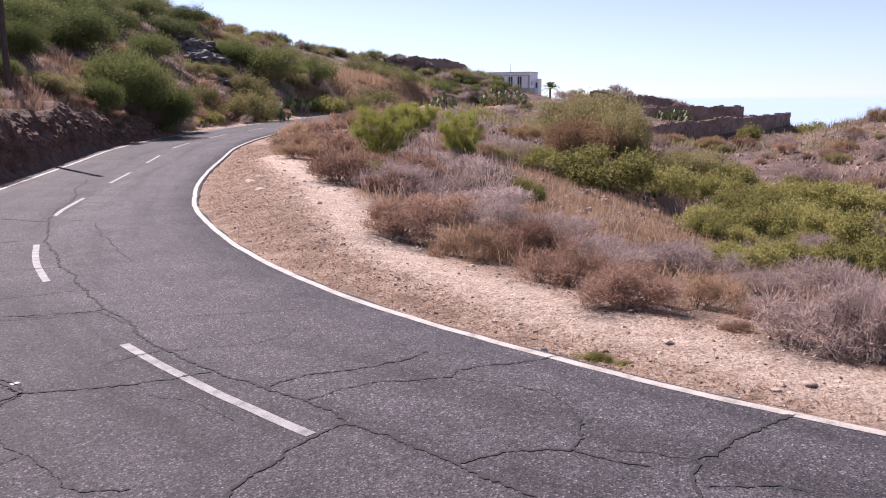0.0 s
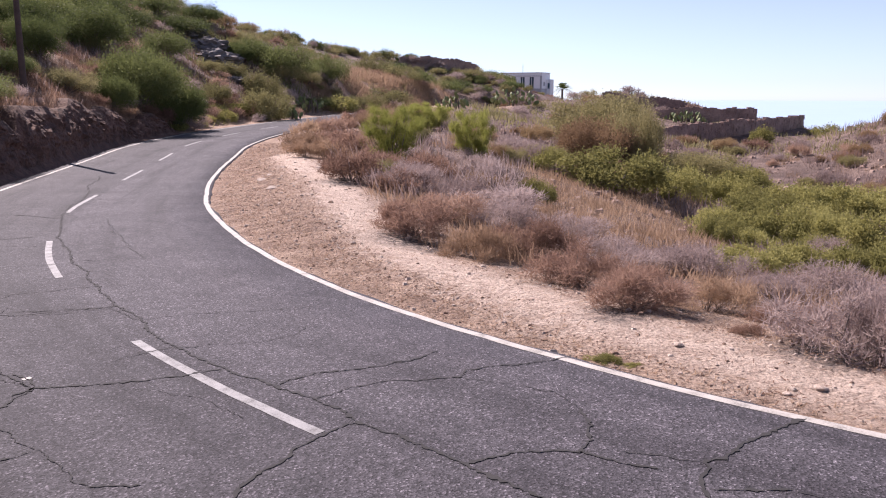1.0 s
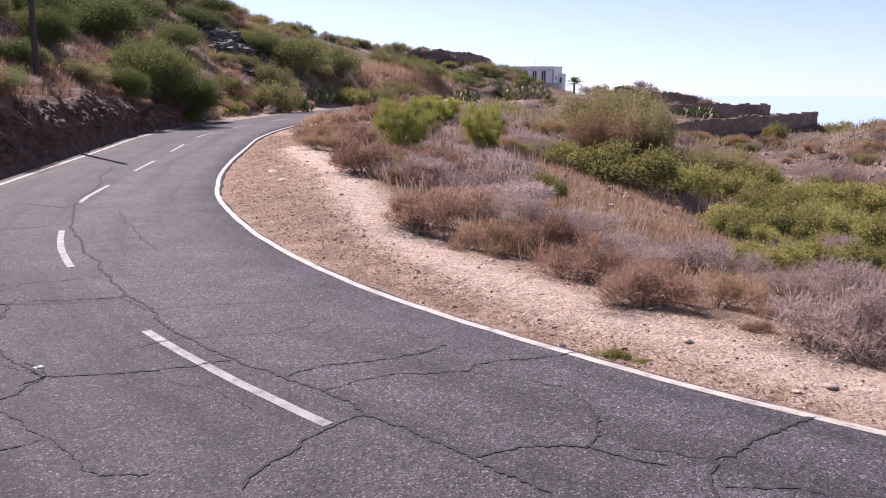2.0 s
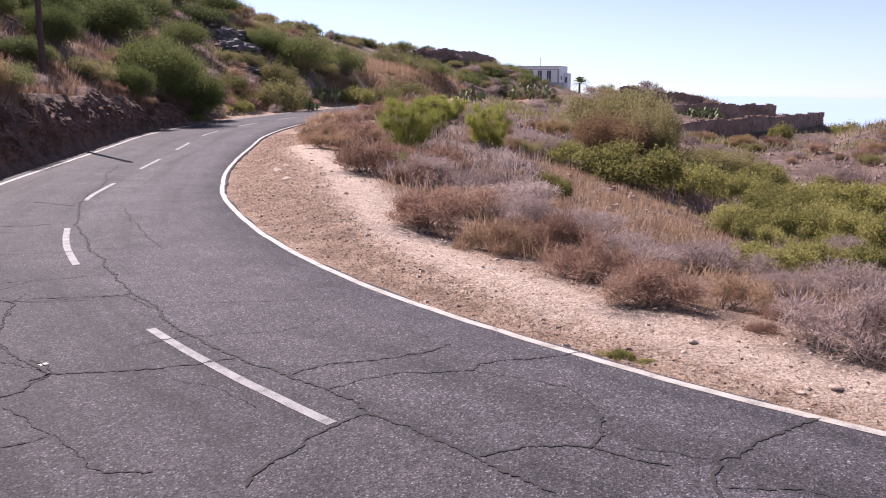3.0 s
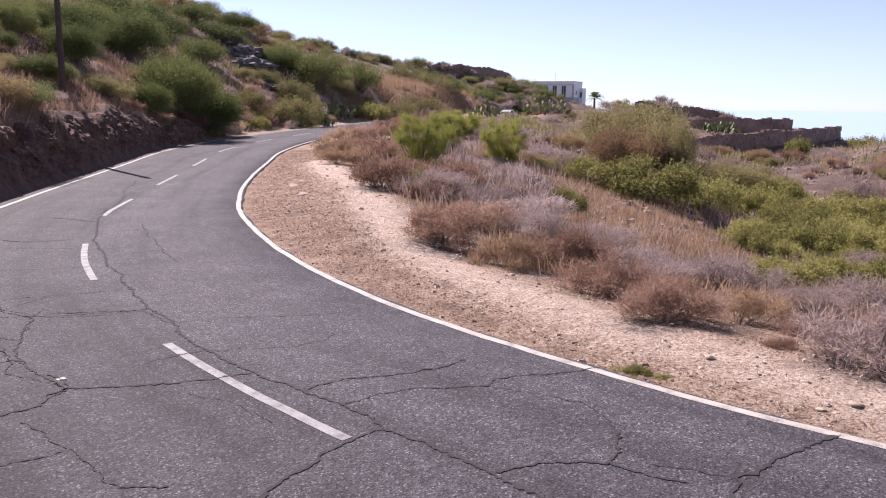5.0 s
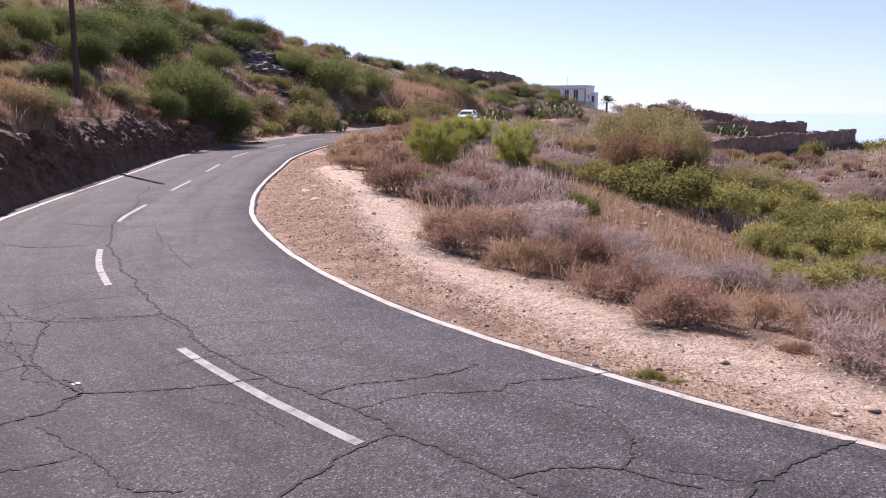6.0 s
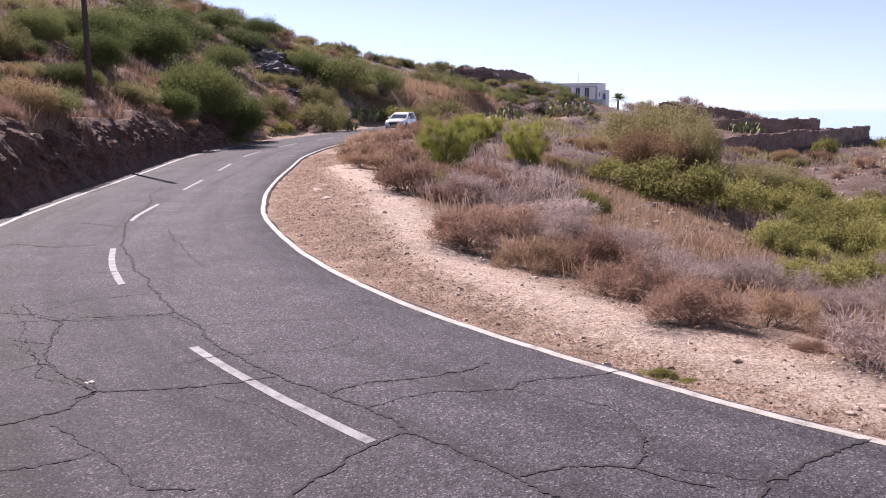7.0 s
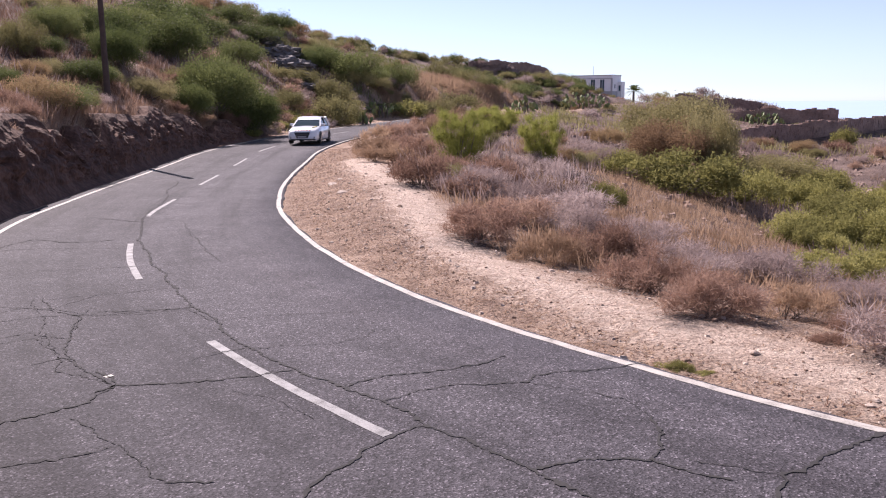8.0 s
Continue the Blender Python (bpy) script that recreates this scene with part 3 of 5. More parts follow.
CRACKS_E = [(0.02, [(-4.6, 5.75), (-4.27, 5.96), (-4.07, 6.13), (-3.79, 6.47), (-3.76, 6.92)]),
            (0.014, [(-3.8, 6.91), (-4.42, 7.43), (-4.72, 7.66), (-4.91, 7.39)]),
            (0.012, [(-7.62, 11.86), (-6.55, 12.1), (-5.62, 12.52)]),
            (0.012, [(-9.27, 13.47), (-8.17, 13.75), (-7.02, 13.76)]),
            (0.011, [(-6.34, 10.07), (-5.6, 10.44), (-4.94, 10.83)]),
            (0.013, [(-6.43, 10.12), (-5.94, 9.5), (-5.41, 9.24), (-5.11, 8.5), (-4.77, 7.79), (-4.42, 7.43)]),
            (0.008, [(-3.7, 8.0), (-3.4, 8.23)]),
            (0.01, [(-3.21, 7.85), (-2.85, 8.15), (-2.6, 8.2)]),
            (0.012, [(-6.26, 8.94), (-5.91, 9.2), (-5.06, 9.39), (-4.21, 9.76)]),
            (0.009, [(-6.3, 8.0), (-5.8, 8.27), (-5.62, 8.5), (-5.08, 8.32)]),
            (0.008, [(-6.9, 9.0), (-6.3, 9.6), (-5.94, 9.5), (-5.8, 10.3)]),
            (0.007, [(-2.63, 6.88), (-2.21, 6.7), (-1.93, 6.45), (-1.68, 6.23)])]


def crack(pts, width, seed):
    rng = np.random.RandomState(seed)
    line = []
    pts = np.array(pts, float)
    for a, b in zip(pts[:-1], pts[1:]):
        d = np.linalg.norm(b - a)
        n = max(2, int(d / 0.035))
        nrm = np.array([-(b - a)[1], (b - a)[0]]) / max(d, 1e-6)
        u = np.linspace(0, 1, n, endpoint=False)
        w = np.cumsum(rng.normal(0, 0.010, n))
        w -= u * w[-1]
        w += rng.normal(0, 0.006, n)
        line.append(a + (b - a) * u[:, None] + nrm * w[:, None])
    line = np.vstack(line + [pts[-1:]])
    t = np.gradient(line, axis=0)
    t /= np.maximum(np.linalg.norm(t, axis=1), 1e-6)[:, None]
    nn = np.stack([-t[:, 1], t[:, 0]], 1)
    wd = width * (0.25 + 1.0 * np.abs(rng.normal(0, 0.7, len(line))))
    wd[0] = wd[-1] = 0.001
    _, at = road_place(line[:, 0], line[:, 1])
    z = ROAD[at, 2] + 0.0065
    g = np.stack([np.c_[line - nn * wd[:, None] / 2, z], np.c_[line + nn * wd[:, None] / 2, z]], 1)
    return part("crack", sheet("crack", g, CRACK, False), None, road, "dark open crack in the asphalt")


for i, (w, pts) in enumerate(CRACKS_A + CRACKS_B + CRACKS_C + CRACKS_D + CRACKS_E):
    crack(pts, w * (1.45 if w > 0.012 else 1.15), i)


# ---- cut bank on the uphill side ----
def bank():
    rows = 34
    g0, sl, rl = ribbon([0.0], 0.0, 15, 88, 0.09)
    mid = g0[:, 0]
    g = np.zeros((len(sl), rows, 3))
    top_off = -4.15 - 0.3 * bumps(sl, 0 * sl, 3.1, 31) - 0.15 * bumps(sl, 0 * sl, 0.9, 37)
    tx, ty = (mid[:, :2] + rl * (top_off - 0.45)[:, None]).T
    top_z = ground_z(tx, ty) + 0.05 + 0.07 * bumps(sl, 0 * sl, 1.3, 38)
    top_z = mid[:, 2] - 0.1 + (top_z - mid[:, 2] + 0.1) * (1 - smoothstep(83, 87.5, sl))
    for j, v in enumerate(np.linspace(0, 1, rows)):
        rise = np.clip(v / 0.85, 0, 1)
        off = -3.2 - 0.25 * min(1, v / 0.1) - 0.1 * rise + (top_off + 3.55) * rise ** 2.5
        off = np.where(v > 0.85, top_off - 0.75 * (v - 0.85) / 0.15, off)
        z = mid[:, 2] - 0.06 + (top_z - mid[:, 2] + 0.06) * np.where(v > 0.85, 1.0, rise ** 0.9)
        amp = np.sin(np.pi * min(1, v / 0.92)) * np.clip((top_z - mid[:, 2]) / 1.2, 0, 1)
        rib = np.abs(bumps(sl + 0.3 * bumps(sl, 0 * sl, 2.0, 30), v * 0.9 + 0 * sl, 0.9, 33))
        n = 0.16 * rib - 0.05 + 0.1 * bumps(sl, v * 3.5 + 0 * sl, 0.7, 34) + 0.12 * bumps(sl, v * 5 + 0 * sl, 0.33, 35) + 0.07 * bumps(sl, v * 7 + 0 * sl, 0.17, 39)
        off = off + amp * n
        g[:, j, :2] = mid[:, :2] + rl * off[:, None]
        g[:, j, 2] = z + 0.05 * bumps(sl, v * 4 + 0 * sl, 0.4, 36) * amp - (0.25 if j == rows - 1 else 0)
    return tagged(new("earth_bank", sheet("earth_bank", g, BANK, False)), "dark crumbling earth bank cut beside the road", "bank", kind="structure")


bank()


# ---- plants ----
RNG = np.random.RandomState(7)


def lobes(rng, count, spread):
    """Centres and radii of the rounded masses of one crown, in a unit crown (radius 1, height 1)."""
    a = rng.uniform(0, 2 * np.pi, count)
    r = spread * np.sqrt(rng.uniform(0, 1, count))
    h = rng.uniform(0.25, 0.72, count) * (1 - 0.35 * r)
    return np.c_[r * np.cos(a), r * np.sin(a), h], rng.uniform(0.16, 0.4, count)


def blades(rng, centre, radius, n, length, width, up, out, shell, stretch=(1, 1, 1), stray=0.8):
    """n small flat pieces round the lobes: up and out steer them, shell keeps them to the outside."""
    i = rng.choice(len(centre), n, p=radius ** 2 / (radius ** 2).sum())
    d = rng.normal(size=(n, 3))
    d /= np.linalg.norm(d, axis=1)[:, None]
    r = (shell + (1 - shell) * rng.uniform(0, 1, n)) * rng.uniform(0.75, 1.12, n)
    pos = (centre[i] + d * (radius[i] * r)[:, None]) * np.array(stretch)
    keep = pos[:, 2] > 0.02
    pos, d, n = pos[keep], d[keep], int(keep.sum())
    way = d * out + np.array((0, 0, up)) + rng.normal(size=(n, 3)) * stray
    way /= np.linalg.norm(way, axis=1)[:, None]
    across = np.cross(way, rng.normal(size=(n, 3)))
    across /= np.linalg.norm(across, axis=1)[:, None]
    ln = (length * rng.uniform(0.55, 1.35, n))[:, None]
    wd = (width * rng.uniform(0.6, 1.3, n))[:, None]
    a = pos - across * wd / 2
    b = pos + across * wd / 2
    c = pos + way * ln + across * wd * 0.15
    e = pos + way * ln - across * wd * 0.15
    return np.stack([a, b, c, e], 1)


def leaf_quads(rng, centre, radius, n, size, shell, stretch=(1, 1, 1)):
    """n pointed leaves round the lobes; the fourth corner repeats the tip."""
    return blades(rng, centre, radius, n, size, size * 0.42, 0.35, 0.55, shell, stretch)


def branch_mesh(rng, ends, thick, base_r):
    """Forked, tapered limbs from the foot to inside the crown."""
    bm = bmesh.new()
    for e in ends:
        e = Vector(e)
        foot = Vector((rng.uniform(-1, 1) * base_r, rng.uniform(-1, 1) * base_r, -0.06))
        bend = foot.lerp(e, 0.45) + Vector(rng.normal(size=3)) * 0.06
        rings = []
        for p, r in ((foot, thick), (bend, thick * 0.65), (e, thick * 0.25)):
            rings.append([bm.verts.new(p + Vector((math.cos(t) * r, math.sin(t) * r, 0))) for t in (0, 1.57, 3.14, 4.71)])
        for lo, hi in zip(rings[:-1], rings[1:]):
            for j in range(4):
                bm.faces.new((lo[j], lo[(j + 1) % 4], hi[(j + 1) % 4], hi[j]))
    return bm


def shrub_kind(kind, variant, share):
    """Meshes of one kind of shrub, in metres at the kind's usual size; (branches, foliage)."""
    rng = np.random.RandomState(abs(sum(map(ord, kind))) * 10 + variant)
    R, H, n_l, spread, n, ln, wd, up, out, shell, mat_, leafy, thick = KINDS[kind]
    n, ln, wd = int(n * share), ln * share ** -0.3, wd * share ** -0.55
    c, r = lobes(rng, n_l, spread)
    if kind == "broom":  # tufts of shoots on a fan of limbs
        a, q = rng.uniform(0, 6.28, n_l), np.sqrt(rng.uniform(0.05, 1, n_l))
        c = np.c_[np.cos(a) * q * 0.82, np.sin(a) * q * 0.82, rng.uniform(0.08, 0.9, n_l) ** 0.8 * (1.05 - 0.3 * q * q)]
        c[:, :2] *= (0.45 + 0.65 * c[:, 2:])
        r = rng.uniform(0.05, 0.15, n_l)
    st = np.array((R, R, H))
    c, r = c * st, r * (R * 2 + H) / 3
    ends = c[: min(len(c), 22)] + rng.normal(size=(min(len(c), 22), 3)) * 0.05
    stems = branch_mesh(rng, ends, thick, 0.1 * R)
    if leafy:
        q = leaf_quads(rng, c, r, n, ln, shell)
    else:
        q = blades(rng, c, r, n, ln, wd, up, out, shell)
    if kind in ("broom", "candelabra"):  # long shoots that stand up out of the foot
        m = n // (40 if kind == "broom" else 5)
        a, rad = rng.uniform(0, 6.28, m), np.sqrt(rng.uniform(0, 1, m))
        foot = np.c_[np.cos(a) * rad * R * 0.25, np.sin(a) * rad * R * 0.25, np.zeros(m)]
        tip = np.c_[np.cos(a) * rad * R * 0.95, np.sin(a) * rad * R * 0.95, H * rng.uniform(0.5, 1.0, m) * (1 - 0.35 * rad ** 2)]
        mid = foot * 0.45 + tip * 0.55 + np.c_[np.cos(a), np.sin(a), 0 * a] * (0.1 * R * rad)[:, None]
        w = np.c_[-np.sin(a), np.cos(a), 0 * a] * wd * 0.42
        q = np.vstack([q, np.stack([foot - w, foot + w, mid + w, mid - w], 1), np.stack([mid - w * 0.9, mid + w * 0.9, tip + w * 0.3, tip - w * 0.3], 1)])
    me = bpy.data.meshes.new("stem")
    stems.to_mesh(me)
    stems.free()
    me.materials.append(BARK)
    q = np.stack([q[:, 0], q[:, 1], (q[:, 2] + q[:, 3]) / 2], 1)
    return me, slivers("foliage", q, mat_)


# usual radius, height, lobes, spread, pieces, length, width, up, out, shell, material, leafy, limb thickness
KINDS = {
    "dry_shrub": (0.7, 0.85, 26, 0.9, 8000, 0.11, 0.009, 0.5, 0.6, 0.2, DRY_TWIG, False, 0.014),
    "grey_shrub": (0.8, 0.95, 28, 0.9, 8000, 0.12, 0.009, 0.6, 0.6, 0.2, GREY_TWIG, False, 0.016),
    "straw_shrub": (0.7, 0.8, 26, 0.9, 8000, 0.11, 0.008, 0.9, 0.5, 0.2, STRAW, False, 0.012),
    "candelabra": (0.9, 1.3, 20, 0.85, 1100, 0.16, 0.014, 1.5, 0.5, 0.4, GREY_TWIG, False, 0.02),
    "broom": (1.3, 2.0, 110, 0.8, 17000, 0.2, 0.009, 1.3, 0.45, 0.1, BROOM, False, 0.024),
    "ravine_shrub": (1.5, 1.5, 34, 0.88, 26000, 0.085, 0.03, 0.6, 0.6, 0.25, FRESH, True, 0.03),
    "leafy_bush": (2.5, 3.4, 52, 0.88, 46000, 0.1, 0.05, 0.3, 0.6, 0.3, LEAF, True, 0.07),
    "olive_bush": (2.2, 2.6, 44, 0.9, 34000, 0.09, 0.05, 0.3, 0.6, 0.3, OLIVE, True, 0.06),
    "rusty_bush": (2.2, 2.4, 44, 0.9, 34000, 0.09, 0.05, 0.3, 0.6, 0.3, RUST, True, 0.06),
}
MADE = {}


def shrub(kind, x, y, width, height, name, label, category="shrub", group=""):
    v = int(RNG.randint(3))
    far = math.hypot(x, y)
    if kind == "broom":
        share = 1.0
    elif name == "dome_bush":
        share = 1.0
    elif "bush" in kind:
        share = 0.6 if far < 62 else 0.25 if far < 95 else 0.1
    else:
        share = 0.75 if far < 18 else 0.4 if far < 62 else 0.12
    if (kind, v, share) not in MADE:
        MADE[kind, v, share] = shrub_kind(kind, v, share)
    limbs, foliage = MADE[kind, v, share]
    if abs(float(road_place([x], [y])[0][0])) < 3.0 + 0.1 * width and y > 12:
        return None
    R, H = KINDS[kind][:2]
    sx, sz = width / (2 * R), height / H
    z = float(ground_z([x], [y])[0]) - 0.04
    thing = empty(name, pose(x, y, z, 0, 0, float(RNG.uniform(0, 360))) @ Matrix.Diagonal((sx, sx * float(RNG.uniform(0.85, 1.15)), sz, 1)))
    part("stem", limbs, None, thing)
    part("foliage", foliage, None, thing)
    return tagged(thing, label, category, group)


BROOM_AT = [(-2.4, 31.4, 3.1, 2.3), (0.7, 32.5, 2.5, 2.1), (-1.7, 49.5, 3.8, 1.7), (2.4, 24.6, 1.3, 0.9), (11.1, 28.9, 3.0, 1.7), (9.6, 29.5, 2.4, 1.3), 
    (13.7, 26.1, 3.1, 1.6), (13.1, 28.9, 2.7, 1.6), (6.3, 17.1, 1.7, 0.8), (8.0, 18.6, 1.7, 0.9)]
RAVINE_AT = [(12.4, 38.0, 3.2, 1.7), (9.6, 36.2, 2.9, 1.6), (16.9, 40.1, 3.3, 1.5), (15.8, 33.5, 2.8, 1.6), (17.0, 33.1, 2.9, 1.4), (14.0, 47.0, 4.8, 1.9), 
    (12.7, 33.4, 3.0, 1.3), (6.5, 34.1, 4.4, 1.8), (4.1, 35.5, 2.2, 1.1), (-10.0, 89.4, 5.0, 2.0), (-11.7, 81.7, 4.0, 1.7), (-8.5, 100.9, 6.3, 2.5), 
    (16.2, 46.2, 3.1, 1.4), (36.8, 98.9, 2.9, 2.6), (48.8, 108.3, 4.1, 2.0)]
DRY_AT = [(-6.2, 33.4, 1.8, 1.2), (-5.6, 36.8, 2.5, 1.2), (-4.0, 33.3, 2.2, 1.4), (-8.4, 47.2, 1.6, 1.2), (-6.8, 49.6, 1.7, 1.4), (-3.4, 36.3, 2.0, 1.3), 
    (-0.8, 15.5, 1.6, 1.0), (-2.9, 22.3, 1.7, 1.3), (-1.4, 21.5, 1.5, 0.9), (-4.8, 31.1, 1.5, 1.0), (0.4, 13.7, 1.3, 0.8), (1.5, 14.9, 1.6, 1.1), 
    (1.8, 11.9, 1.3, 0.9), (2.3, 10.0, 1.2, 0.8), (3.4, 10.7, 1.2, 0.7), (4.2, 9.9, 0.9, 0.5), (-0.1, 18.0, 1.5, 0.8), (-5.6, 30.5, 1.3, 0.9), 
    (-2.7, 27.1, 1.7, 1.1), (-0.5, 27.0, 1.6, 0.8), (3.3, 8.9, 0.4, 0.2), (-7.2, 47.9, 1.7, 1.3), (-5.4, 50.6, 1.7, 1.4), (-8.3, 50.6, 1.5, 1.1), (-6.6, 53.4, 1.8, 1.4), (-5.2, 53.0, 1.7, 1.5), (-4.2, 54.2, 1.8, 1.5), (-3.5, 56.3, 1.9, 1.5), (-2.5, 57.4, 1.8, 1.5), (-5.8, 55.6, 1.8, 1.4), (-4.6, 57.8, 1.9, 1.4)]
GREY_AT = [(1.2, 24.4, 1.9, 1.7), (2.9, 14.7, 1.6, 0.8), (4.6, 15.1, 1.8, 1.0), (4.3, 8.5, 1.6, 1.2), (4.5, 8.1, 0.8, 1.3), (6.9, 14.5, 1.7, 1.0), 
    (1.2, 17.7, 1.7, 0.9), (2.3, 17.6, 1.5, 0.7), (-1.0, 22.0, 1.7, 0.8), (3.9, 15.8, 1.4, 0.6), (5.4, 13.5, 1.2, 0.6), (3.2, 40.1, 2.5, 1.1), 
    (2.9, 19.0, 1.5, 0.7)]
LEAFY_AT = [(-18.35, 48.0, 4.9, 4.5), (-17.25, 51.3, 3.4, 3.9), (-18.1, 43.6, 2.5, 2.6), (-19.2, 50.2, 4.0, 4.0), (-25.0, 48.7, 4.2, 3.0), (-28.5, 62.3, 6.2, 3.3), (-18.6, 62.8, 3.4, 2.3), (-15.1, 66.0, 5.4, 3.5), 
    (-16.8, 71.8, 4.1, 3.8), (-16.1, 80.9, 6.3, 4.9), (-13.4, 88.2, 5.6, 4.3), (-24.4, 55.4, 7.1, 4.2), (-23.4, 67.6, 5.0, 3.2), (-21.0, 41.8, 3.6, 3.2), 
    (-11.9, 122.4, 6.8, 3.6), (-20.6, 79.3, 3.6, 2.6), (-1.3, 137.7, 6.7, 3.3), (7.6, 170.1, 4.7, 3.5), (-5.3, 122.6, 6.0, 3.0), (-25.7, 79.2, 6.4, 2.6), 
    (-28.0, 71.5, 5.9, 2.7), (-19.6, 81.9, 5.3, 3.2), (-27.7, 57.1, 6.2, 3.1), (2.0, 181.0, 8.8, 3.8), (-7.6, 119.3, 6.6, 3.3), (-4.5, 134.4, 7.5, 3.5), 
    (-10.9, 130.3, 6.3, 3.2), (-22.0, 34.9, 2.6, 2.3), (-24.5, 41.8, 3.4, 2.4), (-27.0, 49.0, 3.5, 2.3), (-30.0, 72.0, 6.0, 3.3), (-29.2, 81.9, 6.7, 3.0), 
    (-26.8, 88.3, 5.8, 2.9), (7.1, 172.1, 7.2, 3.8), (9.4, 164.7, 5.7, 3.0), (-9.9, 141.4, 5.9, 2.9)]
DOME_AT = [(8.8, 50.2, 6.4, 3.4), (7.0, 41.4, 4.4, 2.3), (9.2, 42.0, 2.7, 3.6)]
OPUNTIA_AT = [(0.0, 76.7, 3.3, 1.9), (7.9, 109.5, 6.5, 2.9), (-13.1, 67.2, 1.1, 1.4), (-13.5, 76.1, 3.3, 1.9), (31.8, 114.4, 5.8, 1.8)]



for i, (x, y, w, h) in enumerate(BROOM_AT):
    shrub("broom" if i < 3 else "ravine_shrub", x, y, w * (1.1 if i < 3 else 1.0), h, "broom_bush", "upright green broom bush on the dry verge", "bush", "green brooms")
for x, y, w, h in RAVINE_AT:
    shrub("ravine_shrub" if w < 4.6 else "olive_bush", x, y, w * 1.1, h * 1.1, "green_shrub", "fresh green rounded shrub in the gully", "shrub", "gully shrubs")
STRAWY = (0, 3, 9, 10, 14, 17, 22, 25, 28)
for i, (x, y, w, h) in enumerate(DRY_AT):
    shrub("straw_shrub" if i in STRAWY else "dry_shrub", x, y, w * 1.1, h * 0.9, "dry_shrub", "straw-coloured dry bushy grass beside the trodden path" if i in STRAWY else "brown dry twiggy shrub beside the trodden path", "shrub", "dry shrubs")
for i, (x, y, w, h) in enumerate(GREY_AT):
    shrub("candelabra" if i == 0 else "grey_shrub", x, y, w * 1.1, h * 0.9, "grey_shrub", "grey leafless twiggy shrub on the slope", "shrub", "grey shrubs")
for i, (x, y, w, h) in enumerate(LEAFY_AT):
    k = "olive_bush" if i in (6, 7, 8, 14, 24, 25, 27) else "leafy_bush"
    shrub(k, x, y, w * (1.0 if i < 6 else 0.85), h * (1.0 if i < 6 else 0.9), "hillside_bush", "dusty olive bush on the hillside" if k == "olive_bush" else "dense dark green bush on the hillside", "bush", "hillside bushes")
for i, (x, y, w, h) in enumerate(DOME_AT):
    shrub(("olive_bush", "rusty_bush", "olive_bush")[i], x, y, w * 1.1, h * 1.25, "dome_bush", "large dome-shaped bush with rusty dry leaves" if i == 1 else "large dome-shaped dusty olive bush", "bush", "dome bushes")


def low_mix(places, size, kinds, name, label, group):
    for x, y in places:
        if y > 138 and 11 < x < 24:
            continue
        k = kinds[int(RNG.randint(len(kinds)))]
        w = float(RNG.uniform(0.6, 1.3)) * size
        shrub(k, x, y, w, w * float(RNG.uniform(0.4, 0.65)), name, label, "shrub", group)


def scatter(count, test, seed):
    """Places over the slopes that pass the test, denser towards the camera."""
    rng, out = np.random.RandomState(seed), []
    while len(out) < count:
        a, d = rng.uniform(-0.62, 0.6, 400), 14 * (13.0 ** rng.uniform(0, 1, 400))
        x, y = d * np.sin(a), d * np.cos(a)
        side, _ = road_place(x, y)
        for xx, yy, s in zip(x, y, side):
            if test(xx, yy, s):
                out.append((float(xx), float(yy)))
    return out[:count]


def west(x, y, s):
    return s < -5.2 and x < 14 and y < 165


def east(x, y, s):
    open_slope = 1.5 < x < 8.5 and 19 < y < 34 and y < 40 - 1.6 * x + 8
    return s > 7.5 and y > 20 and y < 150 and x < 0.62 * y and not open_slope


for x, y in scatter(250, west, 3):
    k = RNG.choice(["leafy_bush", "olive_bush", "dry_shrub", "grey_shrub", "rusty_bush"], p=[0.1, 0.15, 0.4, 0.25, 0.1])
    big = RNG.uniform(0.4, 0.8) * (1.0 + y / 170)
    w = (3.2 if "bush" in k else 1.9) * big
    shrub(k, x, y, w, w * RNG.uniform(0.45, 0.65), "hillside_bush" if "bush" in k else "hillside_shrub", {"leafy_bush": "dark green bush among dry scrub", "olive_bush": "dusty olive bush among dry scrub", "rusty_bush": "rusty brown half-dry bush on the hillside"}.get(k, "dry twiggy shrub on the hillside"), "bush" if "bush" in k else "shrub", "hillside scrub")
for x, y in scatter(170, east, 4):
    low = wild([x], [y])[0] < -1.6 and x < 22
    k = RNG.choice(["ravine_shrub", "olive_bush", "grey_shrub"], p=[0.42, 0.36, 0.22]) if low and y < 70 else RNG.choice(["dry_shrub", "grey_shrub", "olive_bush", "rusty_bush"], p=[0.3, 0.48, 0.14, 0.08])
    w = RNG.uniform(1.0, 2.3) * (1.0 if y < 85 else 1.5)
    shrub(k, x, y, w, w * RNG.uniform(0.4, 0.6), "green_shrub" if low else "slope_shrub", "green shrub low in the gully" if low else "low dry shrub on the stony slope", "shrub", "slope scrub")


